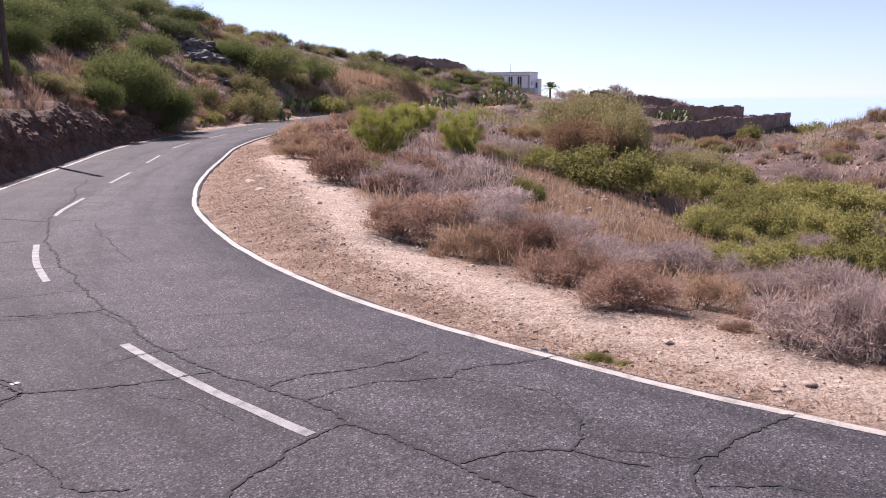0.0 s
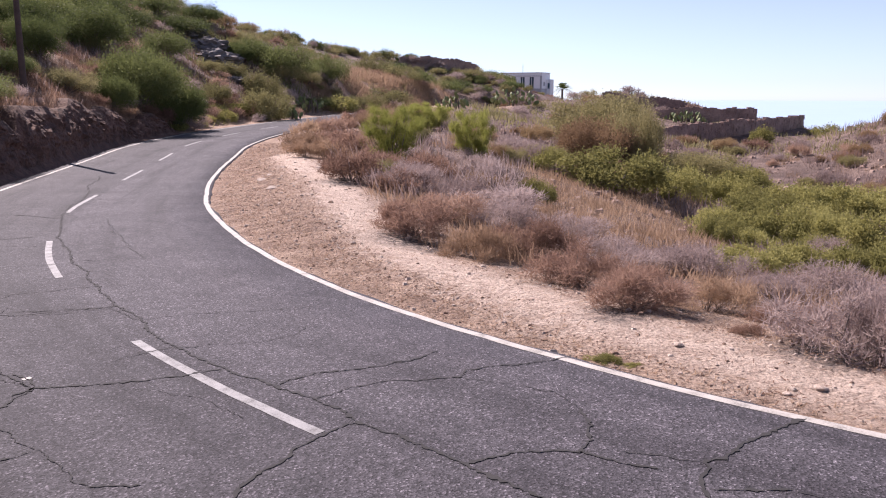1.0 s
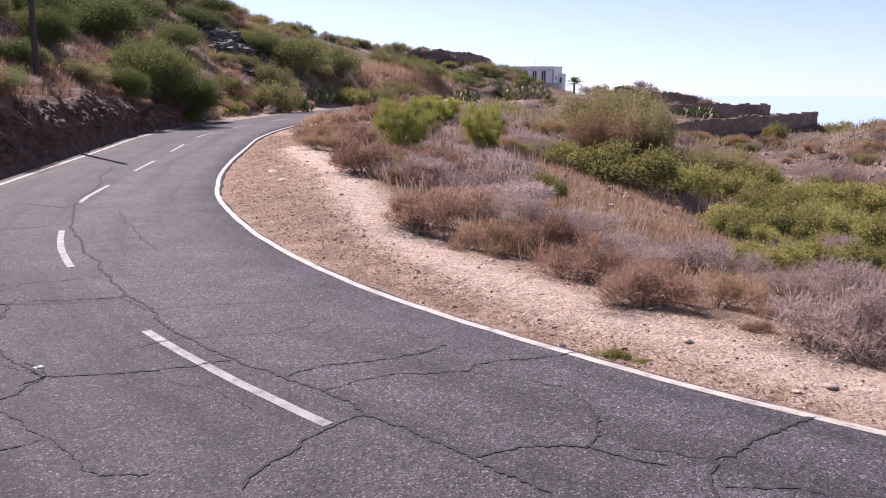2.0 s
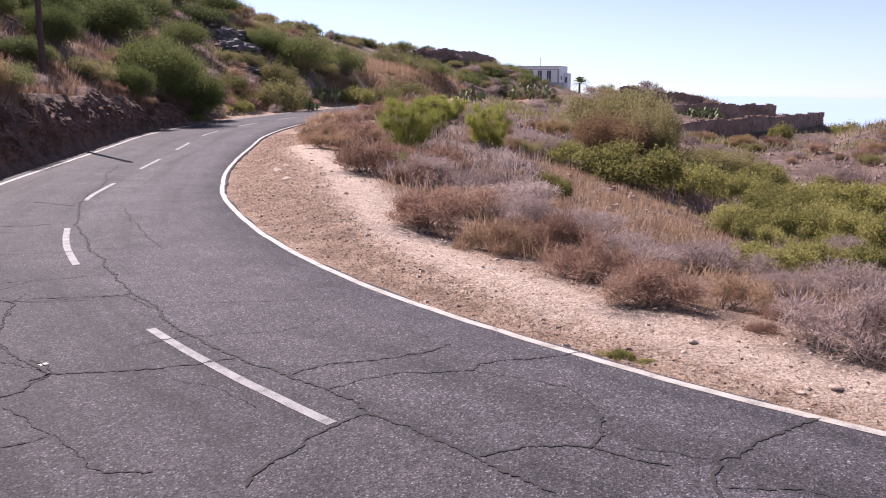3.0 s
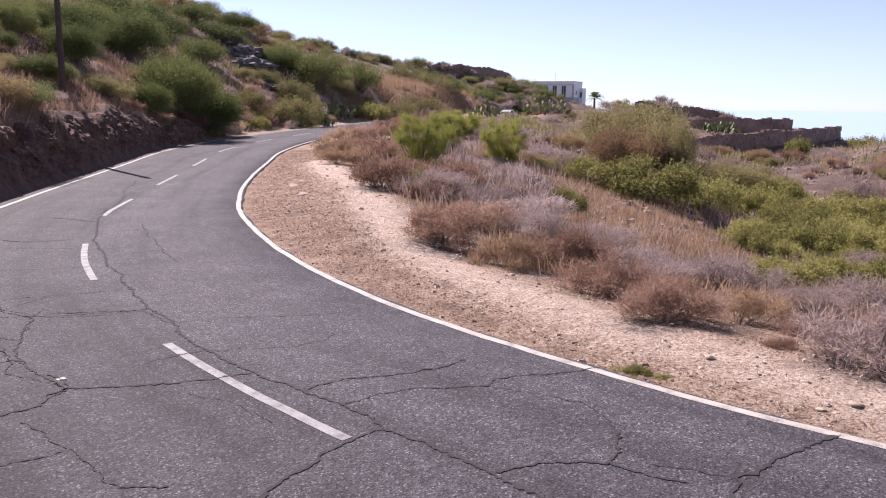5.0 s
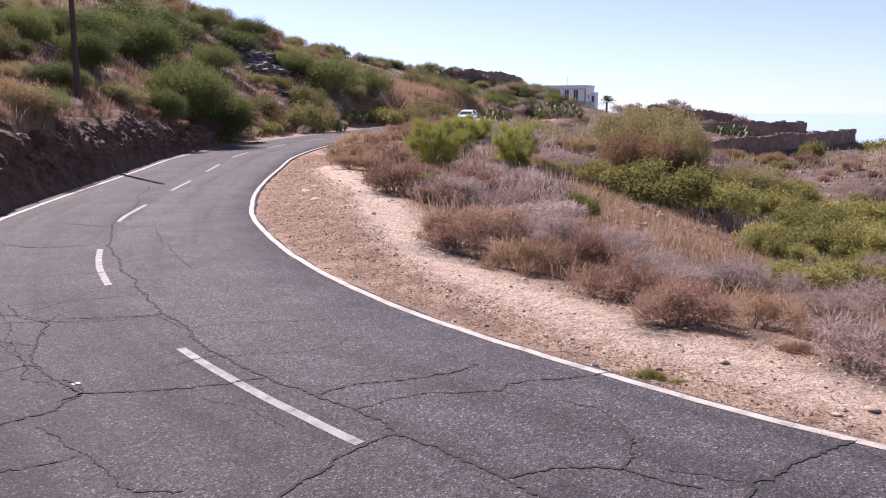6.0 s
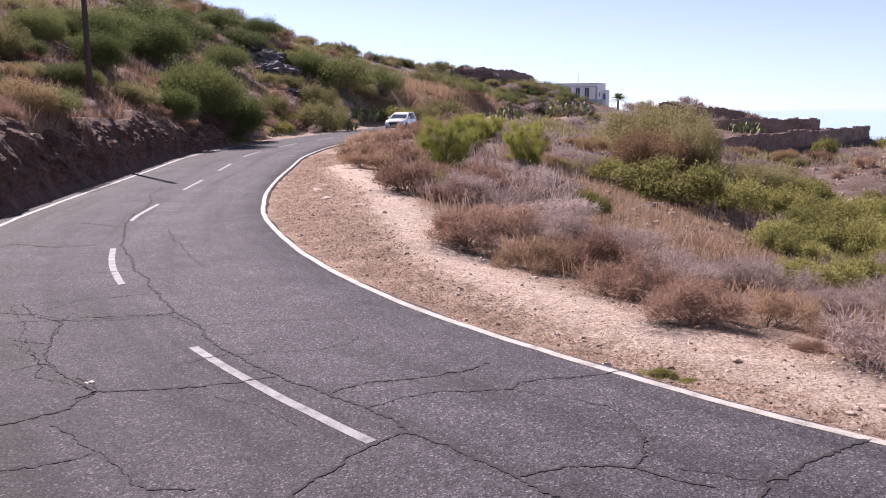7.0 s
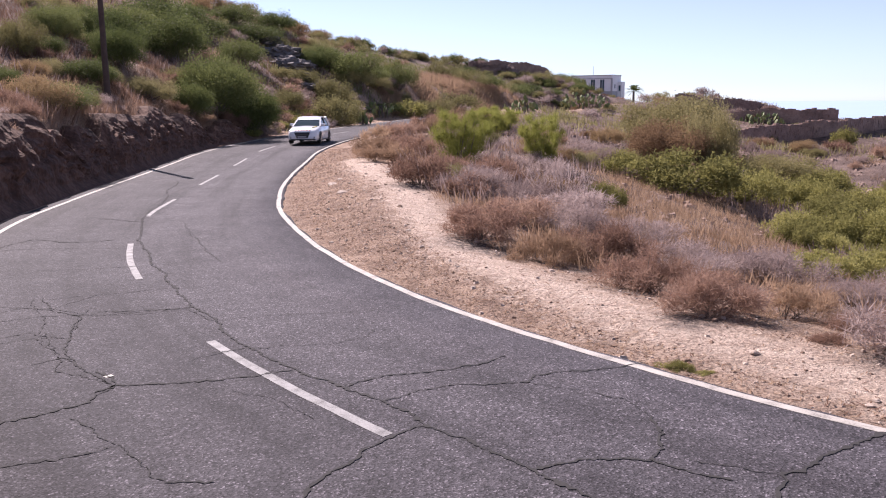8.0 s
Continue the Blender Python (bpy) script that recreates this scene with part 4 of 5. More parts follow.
low_mix([(float(RNG.uniform(4, 34)), float(RNG.uniform(98, 178))) for i in range(70)], 2.4, ["olive_bush", "dry_shrub", "grey_shrub", "rusty_bush"], "slope_shrub", "low scrubby bush near the white house", "farm scrub")
low_mix([(float(RNG.uniform(19, 36)), float(RNG.uniform(36, 74))) for i in range(60)], 1.3, ["dry_shrub", "grey_shrub", "rusty_bush", "dry_shrub"], "slope_shrub", "small brown shrub on the stony hillside", "stony hill scrub")
low_mix([tuple(map(float, ROAD[k, :2] + RIGHT[k] * RNG.uniform(-6.2, -4.3))) for k in RNG.randint(215, 345, 34)], 1.1, ["dry_shrub", "grey_shrub", "straw_shrub", "dry_shrub"], "bank_shrub", "dry twiggy shrub on top of the earth bank", "bank shrubs")
low_mix([tuple(map(float, ROAD[k, :2] + RIGHT[k] * RNG.uniform(-8.5, -4.0))) for k in RNG.randint(335, 500, 60)], 1.8, ["dry_shrub", "grey_shrub", "olive_bush", "straw_shrub", "ravine_shrub"], "roadside_shrub", "dusty dry shrub at the foot of the hillside", "roadside shrubs")
CREST = smooth_line(np.array([(-33, 129, 0), (-27, 132, 0), (-22, 137, 0), (-18, 147, 0), (-12, 151, 0), (-6, 151, 0), (0, 152.5, 0), (5, 157, 0), (9, 162, 0)], float), 1.15)
for x, y, z in CREST:
    k = str(RNG.choice(["leafy_bush", "olive_bush", "grey_shrub"], p=[0.35, 0.45, 0.2]))
    w = float(RNG.uniform(1.2, 3.4))
    shrub(k, x + float(RNG.uniform(-1, 1)), y + float(RNG.uniform(-2, 1.5)), w, w * float(RNG.uniform(0.5, 0.85)), "crest_bush", "dusty bush along the hill crest", "bush", "crest scrub")
low_mix([(-12, 152), (-8, 154), (-5, 153.5), (-1, 155), (2, 157), (5, 158.5), (6.5, 161), (-3, 149), (1.5, 151), (3.5, 153), (-6.5, 147.5), (6.5, 156), (-20, 138), (-15, 145), (-26, 131)], 3.0, ["leafy_bush", "olive_bush", "olive_bush"], "crest_bush", "dusty bush along the hill crest", "crest scrub")
rng_gap = np.random.RandomState(23)
for i in range(34):
    k = ("olive_bush", "leafy_bush", "grey_shrub", "olive_bush")[i % 4]
    w = float(rng_gap.uniform(1.4, 3.6))
    shrub(k, float(rng_gap.uniform(-2, 11)), float(rng_gap.uniform(138, 160)), w, w * float(rng_gap.uniform(0.45, 0.7)), "crest_bush", "dusty bush along the hill crest", "bush", "crest scrub")
for x, y, w in ((11.5, 172, 2.6), (13.2, 171, 2.0), (14.6, 172.5, 2.4), (16.3, 172, 1.9), (17.8, 174, 2.3), (19.6, 174, 2.0), (21.3, 176, 2.4)):
    shrub("olive_bush" if w > 2.1 else "dry_shrub", x, y, w, w * 0.5, "farm_bush", "low dusty bush before the white house", "shrub", "farm scrub")
low_mix([(24, 129), (27, 128), (30, 127), (33, 126), (35, 123), (31, 118), (34, 117.5), (38, 117), (41, 117.5), (28, 101), (33, 104), (38, 107), (43, 110.5), (46, 113), (26, 103), (23, 104), (30, 122), (26, 123)], 2.2, ["olive_bush", "grey_shrub", "dry_shrub"], "terrace_shrub", "low dusty shrub on the stone terraces", "terrace scrub")
low_mix([(9, 160), (10, 150), (7.5, 144), (10.5, 168), (8.5, 172), (11, 176), (4, 150), (9.5, 140), (10.8, 145), (9, 134), (10.9, 152), (9.2, 148), (11, 134), (10.5, 139), (10.2, 156)], 3.0, ["leafy_bush", "olive_bush"], "farm_bush", "dusty bush beside the white house", "farm scrub")


def tufts(name, places, per, height, spread, width, material, label, seed):
    """Grass and low litter that nobody could count: one mesh."""
    rng = np.random.RandomState(seed)
    pl = np.repeat(np.array(places), per, 0)
    n = len(pl)
    size = np.repeat(rng.uniform(0.5, 1.3, len(places)), per)
    a, r = rng.uniform(0, 6.28, n), np.sqrt(rng.uniform(0, 1, n)) * spread * size
    x, y = pl[:, 0] + np.cos(a) * r, pl[:, 1] + np.sin(a) * r
    foot = np.c_[x, y, ground_z(x, y) - 0.02]
    lean = np.c_[np.cos(a), np.sin(a), 0 * a] * rng.uniform(0, 0.6, n)[:, None] + rng.normal(size=(n, 3)) * (0.25, 0.25, 0)
    tip = foot + (lean + (0, 0, 1)) * (height * size * rng.uniform(0.4, 1.2, n))[:, None]
    b = rng.uniform(0, 6.28, n)
    w = np.c_[np.cos(b), np.sin(b), 0 * b] * width / 2
    me = quads(name, np.stack([foot - w, foot + w, tip + w * 0.25, tip - w * 0.25], 1), material)
    return tagged(new(name, me), label, "grass", kind="stuff")


tufts("dry_grass", scatter(900, lambda x, y, s: west(x, y, s) and y < 110, 11), 42, 0.5, 0.8, 0.034, BROWN_GRASS, "brown dry grass on the hillside", 1)
tufts("dry_grass", scatter(700, lambda x, y, s: s > 6.8 and y < 70 and x < 0.6 * y, 12), 55, 0.32, 0.6, 0.022, STRAW, "pale dry grass between the shrubs", 2)
tufts("low_scrub", scatter(900, lambda x, y, s: (east(x, y, s) or west(x, y, s)), 13), 45, 0.5, 0.9, 0.05, GREY_TWIG, "low grey scrub over the slopes", 3)
tufts("low_scrub", [q for q in scatter(1500, lambda x, y, s: y > 55 and (east(x, y, s) or west(x, y, s)), 15)], 28, 0.42, 1.2, 0.08, OLIVE, "low dusty scrub over the far slopes", 5)
rng_slope = np.random.RandomState(17)
tufts("dry_grass", [(float(rng_slope.uniform(2.4, 8.0)), float(rng_slope.uniform(20, 34))) for i in range(150)], 38, 0.28, 0.5, 0.014, STRAW, "straw-coloured grass on the slope to the gully", 6)
rng_far = np.random.RandomState(19)
far_straw = []
for x, y, r in ((-9.9, 109.3, 4.2), (-12.0, 96.0, 3.2), (-7.2, 112.0, 3.6), (-5.1, 116.9, 4.2), (-10.3, 98.5, 3.2), (-12.8, 83.8, 2.6), (-2.9, 124.5, 4.0), (-11.0, 112.0, 4.0), (-8.0, 121.0, 4.0)):
    for i in range(70):
        q, w = rng_far.uniform(0, 6.28), r * math.sqrt(rng_far.uniform(0, 1))
        far_straw.append((x + w * math.cos(q), y + w * math.sin(q)))
tufts("dry_grass", far_straw, 40, 0.75, 0.7, 0.05, STRAW, "pale straw grass on the far hillside", 8)
tufts("low_scrub", scatter(350, lambda x, y, s: y > 70 and west(x, y, s), 16), 40, 0.6, 1.2, 0.07, LEAF, "low green scrub over the upper hillside", 9)
bank_top = []
for k in range(70, 330):
    for off in (-4.35, -4.6, -4.95, -5.6, -6.4, -7.2):
        bank_top.append(tuple(ROAD[k, :2] + RIGHT[k] * (off + RNG.uniform(-0.35, 0.3))))
tufts("dry_grass", bank_top, 24, 0.42, 0.35, 0.02, BROWN_GRASS, "tall brown grass along the bank top", 4)


# fine litter and grit on the verge
def verge_bits(count, seed, reach):
    rng, out = np.random.RandomState(seed), []
    k = rng.randint(120, 310, count)
    off = LINE_R[k] + 0.25 + np.abs(rng.normal(0, reach, count))
    xy = ROAD[k, :2] + RIGHT[k] * off[:, None] + rng.normal(0, 0.15, (count, 2))
    away = np.sqrt(((xy[:, None] - PATH[None, ::2, :2]) ** 2).sum(2).min(1))
    return xy[(away > 0.55) | (rng.uniform(0, 1, count) < 0.18)]


def litter(name, count, length, width, material, label, seed, reach):
    rng = np.random.RandomState(seed)
    xy = verge_bits(count, seed, reach)
    count = len(xy)
    z = ground_z(xy[:, 0], xy[:, 1])
    a = rng.uniform(0, 6.28, count)
    ln = (length * rng.uniform(0.4, 1.6, count) / 2)[:, None]
    d = np.c_[np.cos(a), np.sin(a), rng.uniform(-0.15, 0.5, count)] * ln
    w = np.c_[-np.sin(a), np.cos(a), rng.uniform(-0.6, 0.6, count)] * (width / 2 * rng.uniform(0.5, 1.5, count))[:, None]
    mid = np.c_[xy, z + 0.012] + d * (0, 0, 0.6)
    tagged(new(name, quads(name, np.stack([mid - d - w, mid + d - w, mid + d + w, mid - d + w], 1), material)), label, "litter", kind="stuff")


litter("dry_litter", 16000, 0.045, 0.008, DRY_TWIG, "brown dry twig litter on the verge", 31, 1.6)
litter("straw_litter", 12000, 0.06, 0.007, STRAW, "pale straw litter on the verge", 32, 1.8)


def grit(count, seed, name, material, label, least, spread):
    rng = np.random.RandomState(seed)
    xy = verge_bits(count, seed, 2.0)
    count = len(xy)
    z = ground_z(xy[:, 0], xy[:, 1])
    size = least + rng.exponential(spread, count)
    cube = np.array([(-1, -1, 0), (1, -1, 0), (1, 1, 0), (-1, 1, 0), (-0.6, -0.5, 1), (0.5, -0.6, 1), (0.6, 0.5, 1), (-0.5, 0.6, 1)], float) * (1, 1, 0.8)
    faces = [(0, 1, 5, 4), (1, 2, 6, 5), (2, 3, 7, 6), (3, 0, 4, 7), (4, 5, 6, 7)]
    a = rng.uniform(0, 6.28, count)
    ca, sa = np.cos(a)[:, None], np.sin(a)[:, None]
    pts = cube[None] * rng.uniform(0.6, 1.3, (count, 8, 1))
    x = (pts[..., 0] * ca - pts[..., 1] * sa) * size[:, None] + xy[:, :1]
    y = (pts[..., 0] * sa + pts[..., 1] * ca) * size[:, None] + xy[:, 1:]
    zz = pts[..., 2] * size[:, None] + z[:, None] - 0.002
    v = np.stack([x, y, zz], -1)
    q = np.concatenate([v[:, f] for f in faces])
    tagged(new(name, quads(name, q, material)), label, "gravel", kind="stuff")


CLOD = surface("brown_clods", [(0.13, 0.08, 0.058), (0.25, 0.168, 0.122), (0.38, 0.27, 0.2)], 2, 0.95, 0.4, 30, island=0.6)
grit(7000, 33, "grit", STONE, "pale grit and small stones on the verge", 0.004, 0.006)
grit(9000, 34, "soil_clods", CLOD, "brown crumbled clods of soil on the verge", 0.005, 0.005)


def rubble(count, seed):
    """Broken stones strewn over the stony slopes."""
    rng = np.random.RandomState(seed)
    x, y = rng.uniform(17, 38, count), rng.uniform(34, 80, count)
    m = count // 3
    x[:m], y[:m] = rng.uniform(2.5, 12, m), rng.uniform(22, 60, m)
    z = ground_z(x, y)
    size = np.minimum(0.03 + rng.exponential(0.04, count), 0.2)
    cube = np.array([(-1, -1, -0.3), (1, -1, -0.3), (1, 1, -0.3), (-1, 1, -0.3), (-0.6, -0.5, 0.7), (0.5, -0.6, 0.8), (0.6, 0.5, 0.6), (-0.5, 0.6, 0.75)], float)
    faces = [(0, 1, 5, 4), (1, 2, 6, 5), (2, 3, 7, 6), (3, 0, 4, 7), (4, 5, 6, 7)]
    a = rng.uniform(0, 6.28, count)
    ca, sa = np.cos(a)[:, None], np.sin(a)[:, None]
    pts = cube[None] * rng.uniform(0.6, 1.4, (count, 8, 1))
    px = (pts[..., 0] * ca - pts[..., 1] * sa) * size[:, None] + x[:, None]
    py = (pts[..., 0] * sa + pts[..., 1] * ca) * size[:, None] + y[:, None]
    pz = pts[..., 2] * size[:, None] + z[:, None]
    v = np.stack([px, py, pz], -1)
    tagged(new("rubble", quads("rubble", np.concatenate([v[:, f] for f in faces]), HILL_STONE)), "broken brown stones strewn over the slope", "stones", kind="stuff")


rubble(3600, 61)


for x, y, w in ((1.58, 7.95, 0.34), (1.78, 7.8, 0.22), (1.4, 8.02, 0.2)):
    shrub("ravine_shrub", x, y, w, w * 0.35, "green_weed", "small green weed beside the edge line", "weed", "verge weeds")


# ---- prickly pears ----
def pad_mesh():
    bm = bmesh.new()
    bmesh.ops.create_uvsphere(bm, u_segments=8, v_segments=6, radius=0.5, matrix=Matrix.Translation((0, 0, 0.5)) @ Matrix.Diagonal((0.72, 0.16, 1, 1)))
    return bm


PAD = bpy.data.meshes.new("pad")
pad_bm = pad_mesh()
pad_bm.to_mesh(PAD)
pad_bm.free()
PAD.materials.append(CACTUS)


def prickly_pear(x, y, width, height, seed):
    rng = np.random.RandomState(seed)
    z = float(ground_z([x], [y])[0])
    thing = empty("prickly_pear", pose(x, y, z - 0.03))
    for i in range(int(34 * max(1.0, width / 2.5))):
        a, r = rng.uniform(0, 6.28), math.sqrt(rng.uniform(0, 1)) * width / 2
        h = height * (1 - 0.7 * (2 * r / width) ** 2) * rng.uniform(0.05, 0.8)
        sz = rng.uniform(0.28, 0.5) * (0.8 + 0.1 * width)
        pad = part("pad", PAD, None, thing)
        pad.matrix_local = pose(r * math.cos(a), r * math.sin(a), h, rng.uniform(-35, 35), rng.uniform(-40, 40), rng.uniform(0, 360)) @ Matrix.Scale(sz, 4)
    for i in range(6):
        trunk = bmesh.new()
        a, r = rng.uniform(0, 6.28), rng.uniform(0, width * 0.3)
        bmesh.ops.create_cone(trunk, cap_ends=True, segments=6, radius1=0.09, radius2=0.06, depth=height * 0.6, matrix=pose(r * math.cos(a), r * math.sin(a), height * 0.28, rng.uniform(-12, 12), rng.uniform(-12, 12)))
        part("trunk", trunk, BARK, thing, "woody grey cactus trunk")
    return tagged(thing, "pale green prickly pear clump beside the road", "cactus", "prickly pears")


for i, (x, y, w, h) in enumerate(OPUNTIA_AT):
    prickly_pear(x, y, w, h, 50 + i)


# ---- telephone pole ----
def telephone_pole():
    x, y = -17.7, 33.9
    z = float(ground_z([x], [y])[0])
    thing = empty("telephone_pole", pose(x, y, z))
    bm = bmesh.new()
    bmesh.ops.create_cone(bm, cap_ends=True, segments=14, radius1=0.14, radius2=0.09, depth=7.6, matrix=pose(0, 0, 3.4))
    part("shaft", bm, POLE_WOOD, thing)
    part("steel_band", boxed(-0.13, 0.13, -0.13, 0.13, 6.6, 6.68, bevel=0.02), plain("band_steel", (0.35, 0.34, 0.33), 0.5, 0.8), thing, "grey steel band near the top")
    return tagged(thing, "dark tarred wooden telephone pole on the bank", "pole")


telephone_pole()


# ---- white house on the far rise ----
def house():
    thing = empty("house", pose(18.6, 179.0, 3.1, 0, 0, -27))
    # local x runs back from the near corner towards the left end, front faces -y
    Wd, Dp, Ht = 9.6, 5.0, 4.2
    doors = [(-2.9, -1.8), (-5.0, -3.9), (-7.1, -6.0), (-9.1, -8.2)]
    t = 0.35
    edges = [0.0]
    for a, b in doors:
        edges += [b, a]
    edges.append(-Wd)
    for i in range(0, len(edges), 2):
        part("wall", boxed(edges[i + 1], edges[i], 0, t, 0.9, 3.35), WHITEWASH, thing)
    part("wall", boxed(-Wd, 0, 0, t, 3.35, Ht), WHITEWASH, thing)
    part("wall", boxed(-Wd, 0, Dp - t, Dp, 0.9, Ht), WHITEWASH, thing)
    part("wall", boxed(-t, 0, t, Dp - t, 0.9, Ht), WHITEWASH, thing)
    part("wall", boxed(-Wd, -Wd + t, t, Dp - t, 0.9, Ht), WHITEWASH, thing)
    part("plinth", boxed(-Wd - 0.03, 0.03, -0.03, Dp + 0.03, -2.5, 0.9), GREY_PLINTH, thing, "grey painted plinth")
    part("roof", boxed(-Wd + t, -t, t, Dp - t, 3.75, 3.95), GREY_PLINTH, thing, "flat grey roof")
    for seg in ((-Wd - 0.08, 0.08, -0.08, t), (-Wd - 0.08, 0.08, Dp - t, Dp + 0.08), (-t, 0.08, t, Dp - t), (-Wd - 0.08, -Wd + t, t, Dp - t)):
        part("parapet_coping", boxed(*seg, Ht, Ht + 0.12), GREY_PLINTH, thing, "grey coping on the parapet")
    part("cornice", boxed(-Wd - 0.04, 0.04, -0.06, -0.003, 3.5, 3.62), GREY_PLINTH, thing, "thin grey cornice line")
    part("corner_strip", boxed(-0.35, 0.05, -0.05, -0.003, 0.9, 3.5), GREY_PLINTH, thing, "grey corner strip")
    for a, b in doors:
        d = part("door", boxed(a, b, 0.16, 0.24, 0.9, 3.35), SHUTTER, thing, "dark green shuttered door")
        part("frame", boxed(a, a + 0.07, 0.08, 0.16, 0.9, 3.35), WHITEWASH, d)
        part("frame", boxed(b - 0.07, b, 0.08, 0.16, 0.9, 3.35), WHITEWASH, d)
        part("frame", boxed((a + b) / 2 - 0.03, (a + b) / 2 + 0.03, 0.08, 0.16, 0.9, 3.35), WHITEWASH, d)
    part("window", boxed(0.004, 0.06, 1.2, 1.6, 1.5, 2.3), SHUTTER, thing, "dark side window")
    ext = part("annex", boxed(0.03, 0.9, 3.0, Dp, -2.5, 2.9, bevel=0.02), WHITEWASH, thing, "low white annex")
    part("window", boxed(0.3, 0.7, 2.94, 2.996, 0.9, 2.1), SHUTTER, ext, "dark annex window")
    mast = bmesh.new()
    bmesh.ops.create_cone(mast, cap_ends=True, segments=8, radius1=0.06, radius2=0.04, depth=2.4, matrix=pose(-5.2, 2.0, 5.0))
    part("mast", mast, plain("mast_steel", (0.25, 0.25, 0.26), 0.5, 0.7), thing, "thin steel aerial mast")
    return tagged(thing, "flat-roofed white farmhouse with dark shuttered doors", "house")


house()


def palm(x, y, height, crown):
    z = float(ground_z([x], [y])[0])
    thing = empty("palm_tree", pose(x, y, z))
    bm = bmesh.new()
    bmesh.ops.create_cone(bm, cap_ends=True, segments=10, radius1=0.3, radius2=0.22, depth=height + 0.4, matrix=pose(0, 0, height / 2 - 0.2))
    part("trunk", bm, BARK, thing)
    rng = np.random.RandomState(5)
    q = []
    for i in range(34):
        a, e = rng.uniform(0, 6.28), rng.uniform(-0.3, 1.3)
        d = np.array((math.cos(a) * math.cos(e), math.sin(a) * math.cos(e), math.sin(e)))
        acr = np.array((-math.sin(a), math.cos(a), 0))
        for s in range(7):
            u = (s + 0.5) / 7
            p0 = np.array((0, 0, height)) + d * crown * u + np.array((0, 0, -0.55 * crown * u * u))
            for sg in (-1, 1):
                tip = p0 + acr * sg * 0.34 * crown * (1 - 0.6 * u) + d * 0.25 * crown + np.array((0, 0, -0.1))
                q.append((p0, p0 + d * 0.09 * crown, tip, tip - d * 0.03))
    part("fronds", quads("fronds", np.array(q), LEAF), None, thing)
    return tagged(thing, "small dark palm tree beside the white house", "palm")


palm(23.8, 184.6, 3.9, 2.3)


# ---- terrace walls ----
def stone_wall(points, height, name, label, seed):
    """A dry wall of rough courses; points give x, y and the height of its top."""
    rng = np.random.RandomState(seed)
    line = smooth_line(np.array(points, float), 0.45)
    thing = empty(name, pose(0, 0, 0))
    bm = bmesh.new()
    for a, b in zip(line[:-1], line[1:]):
        d = b - a
        yaw = math.degrees(math.atan2(d[1], d[0]))
        top = a[2] + rng.uniform(-0.16, 0.08) + 0.28 * float(bumps(a[0], a[1], 2.6, seed)) + 0.15 * float(bumps(a[0], a[1], 1.1, seed + 3))
        z = min(top - height - 0.4, float(ground_z([a[0]], [a[1]])[0]) - 0.3)
        while z < top:
            h = min(rng.uniform(0.2, 0.4), top - z + 0.02)
            m = pose(a[0] + d[0] * 0.5, a[1] + d[1] * 0.5, z + h / 2, 0, 0, yaw + rng.uniform(-3, 3)) @ Matrix.Diagonal((0.46 + rng.uniform(0, 0.08), 0.5 + rng.uniform(-0.1, 0.12), h * 1.02, 1))
            bmesh.ops.create_cube(bm, size=1, matrix=m)
            z += h
    part("courses", bm, WALL_STONE, thing)
    return tagged(thing, label, "wall", "terrace walls")


FAR_WALL = "dark dry-stone terrace wall on the far slope"
stone_wall([(22.8, 128, 3.0), (24.7, 127, 2.8), (29.3, 126, 2.4), (33.9, 124, 1.7), (36.5, 125.5, 1.0)], 2.6, "terrace_wall", FAR_WALL, 1)
stone_wall([(28.5, 117.5, 0.8), (32.9, 116, 1.1), (37.2, 115, 0.9), (42.3, 116, 0.7)], 2.4, "terrace_wall", FAR_WALL, 2)
stone_wall([(22.5, 98.5, -1.3), (24.8, 97, -1.1), (30.5, 100, -0.5), (36, 103, -0.2), (40, 106, -0.05), (46.9, 112, 0.15)], 2.8, "terrace_wall", "long dark dry-stone terrace wall on the far slope", 3)
stone_wall([(22, 108, 0.9), (24, 107.5, 1.1), (25.5, 110, 0.8)], 2.2, "ruin_wall", "ruined brown stone wall on the terraces", 4)
stone_wall([(-10.0, 149.7, 9.3), (-4.3, 152, 9.2), (2.8, 155, 8.4), (4.6, 157, 7.3)], 2.4, "terrace_wall", "brown earth-coloured wall along the hill crest", 5)


# ---- rock outcrop on the hillside ----
GREY_ROCK = surface("grey_hill_rock", [(0.09, 0.082, 0.084), (0.14, 0.126, 0.125), (0.2, 0.175, 0.165)], 1.2, 0.9, 0.9, 7)


def boulder(x, y, width, height, seed):
    """A craggy half-buried rock."""
    bm = bmesh.new()
    bmesh.ops.create_icosphere(bm, subdivisions=4, radius=0.5)
    for v in bm.verts:
        q = v.co * 2.0 + Vector((seed * 5.3, 0, 0))
        crag = abs(noise.noise(q * 1.7)) * 0.5 + 0.28 * noise.noise(q * 4.1) + 0.12 * noise.noise(q * 9.0)
        v.co *= 0.85 + crag
    me = bpy.data.meshes.new("boulder")
    bm.to_mesh(me)
    bm.free()
    me.materials.append(GREY_ROCK)
    ob = new("boulder", me)
    ob.matrix_world = pose(x, y, float(ground_z([x], [y])[0]) + 0.1 * height, 0, 0, seed * 67.0) @ Matrix.Diagonal((width, width * 0.8, height, 1))
    return tagged(ob, "craggy grey rock outcrop on the hillside", "rock", "hillside rocks")


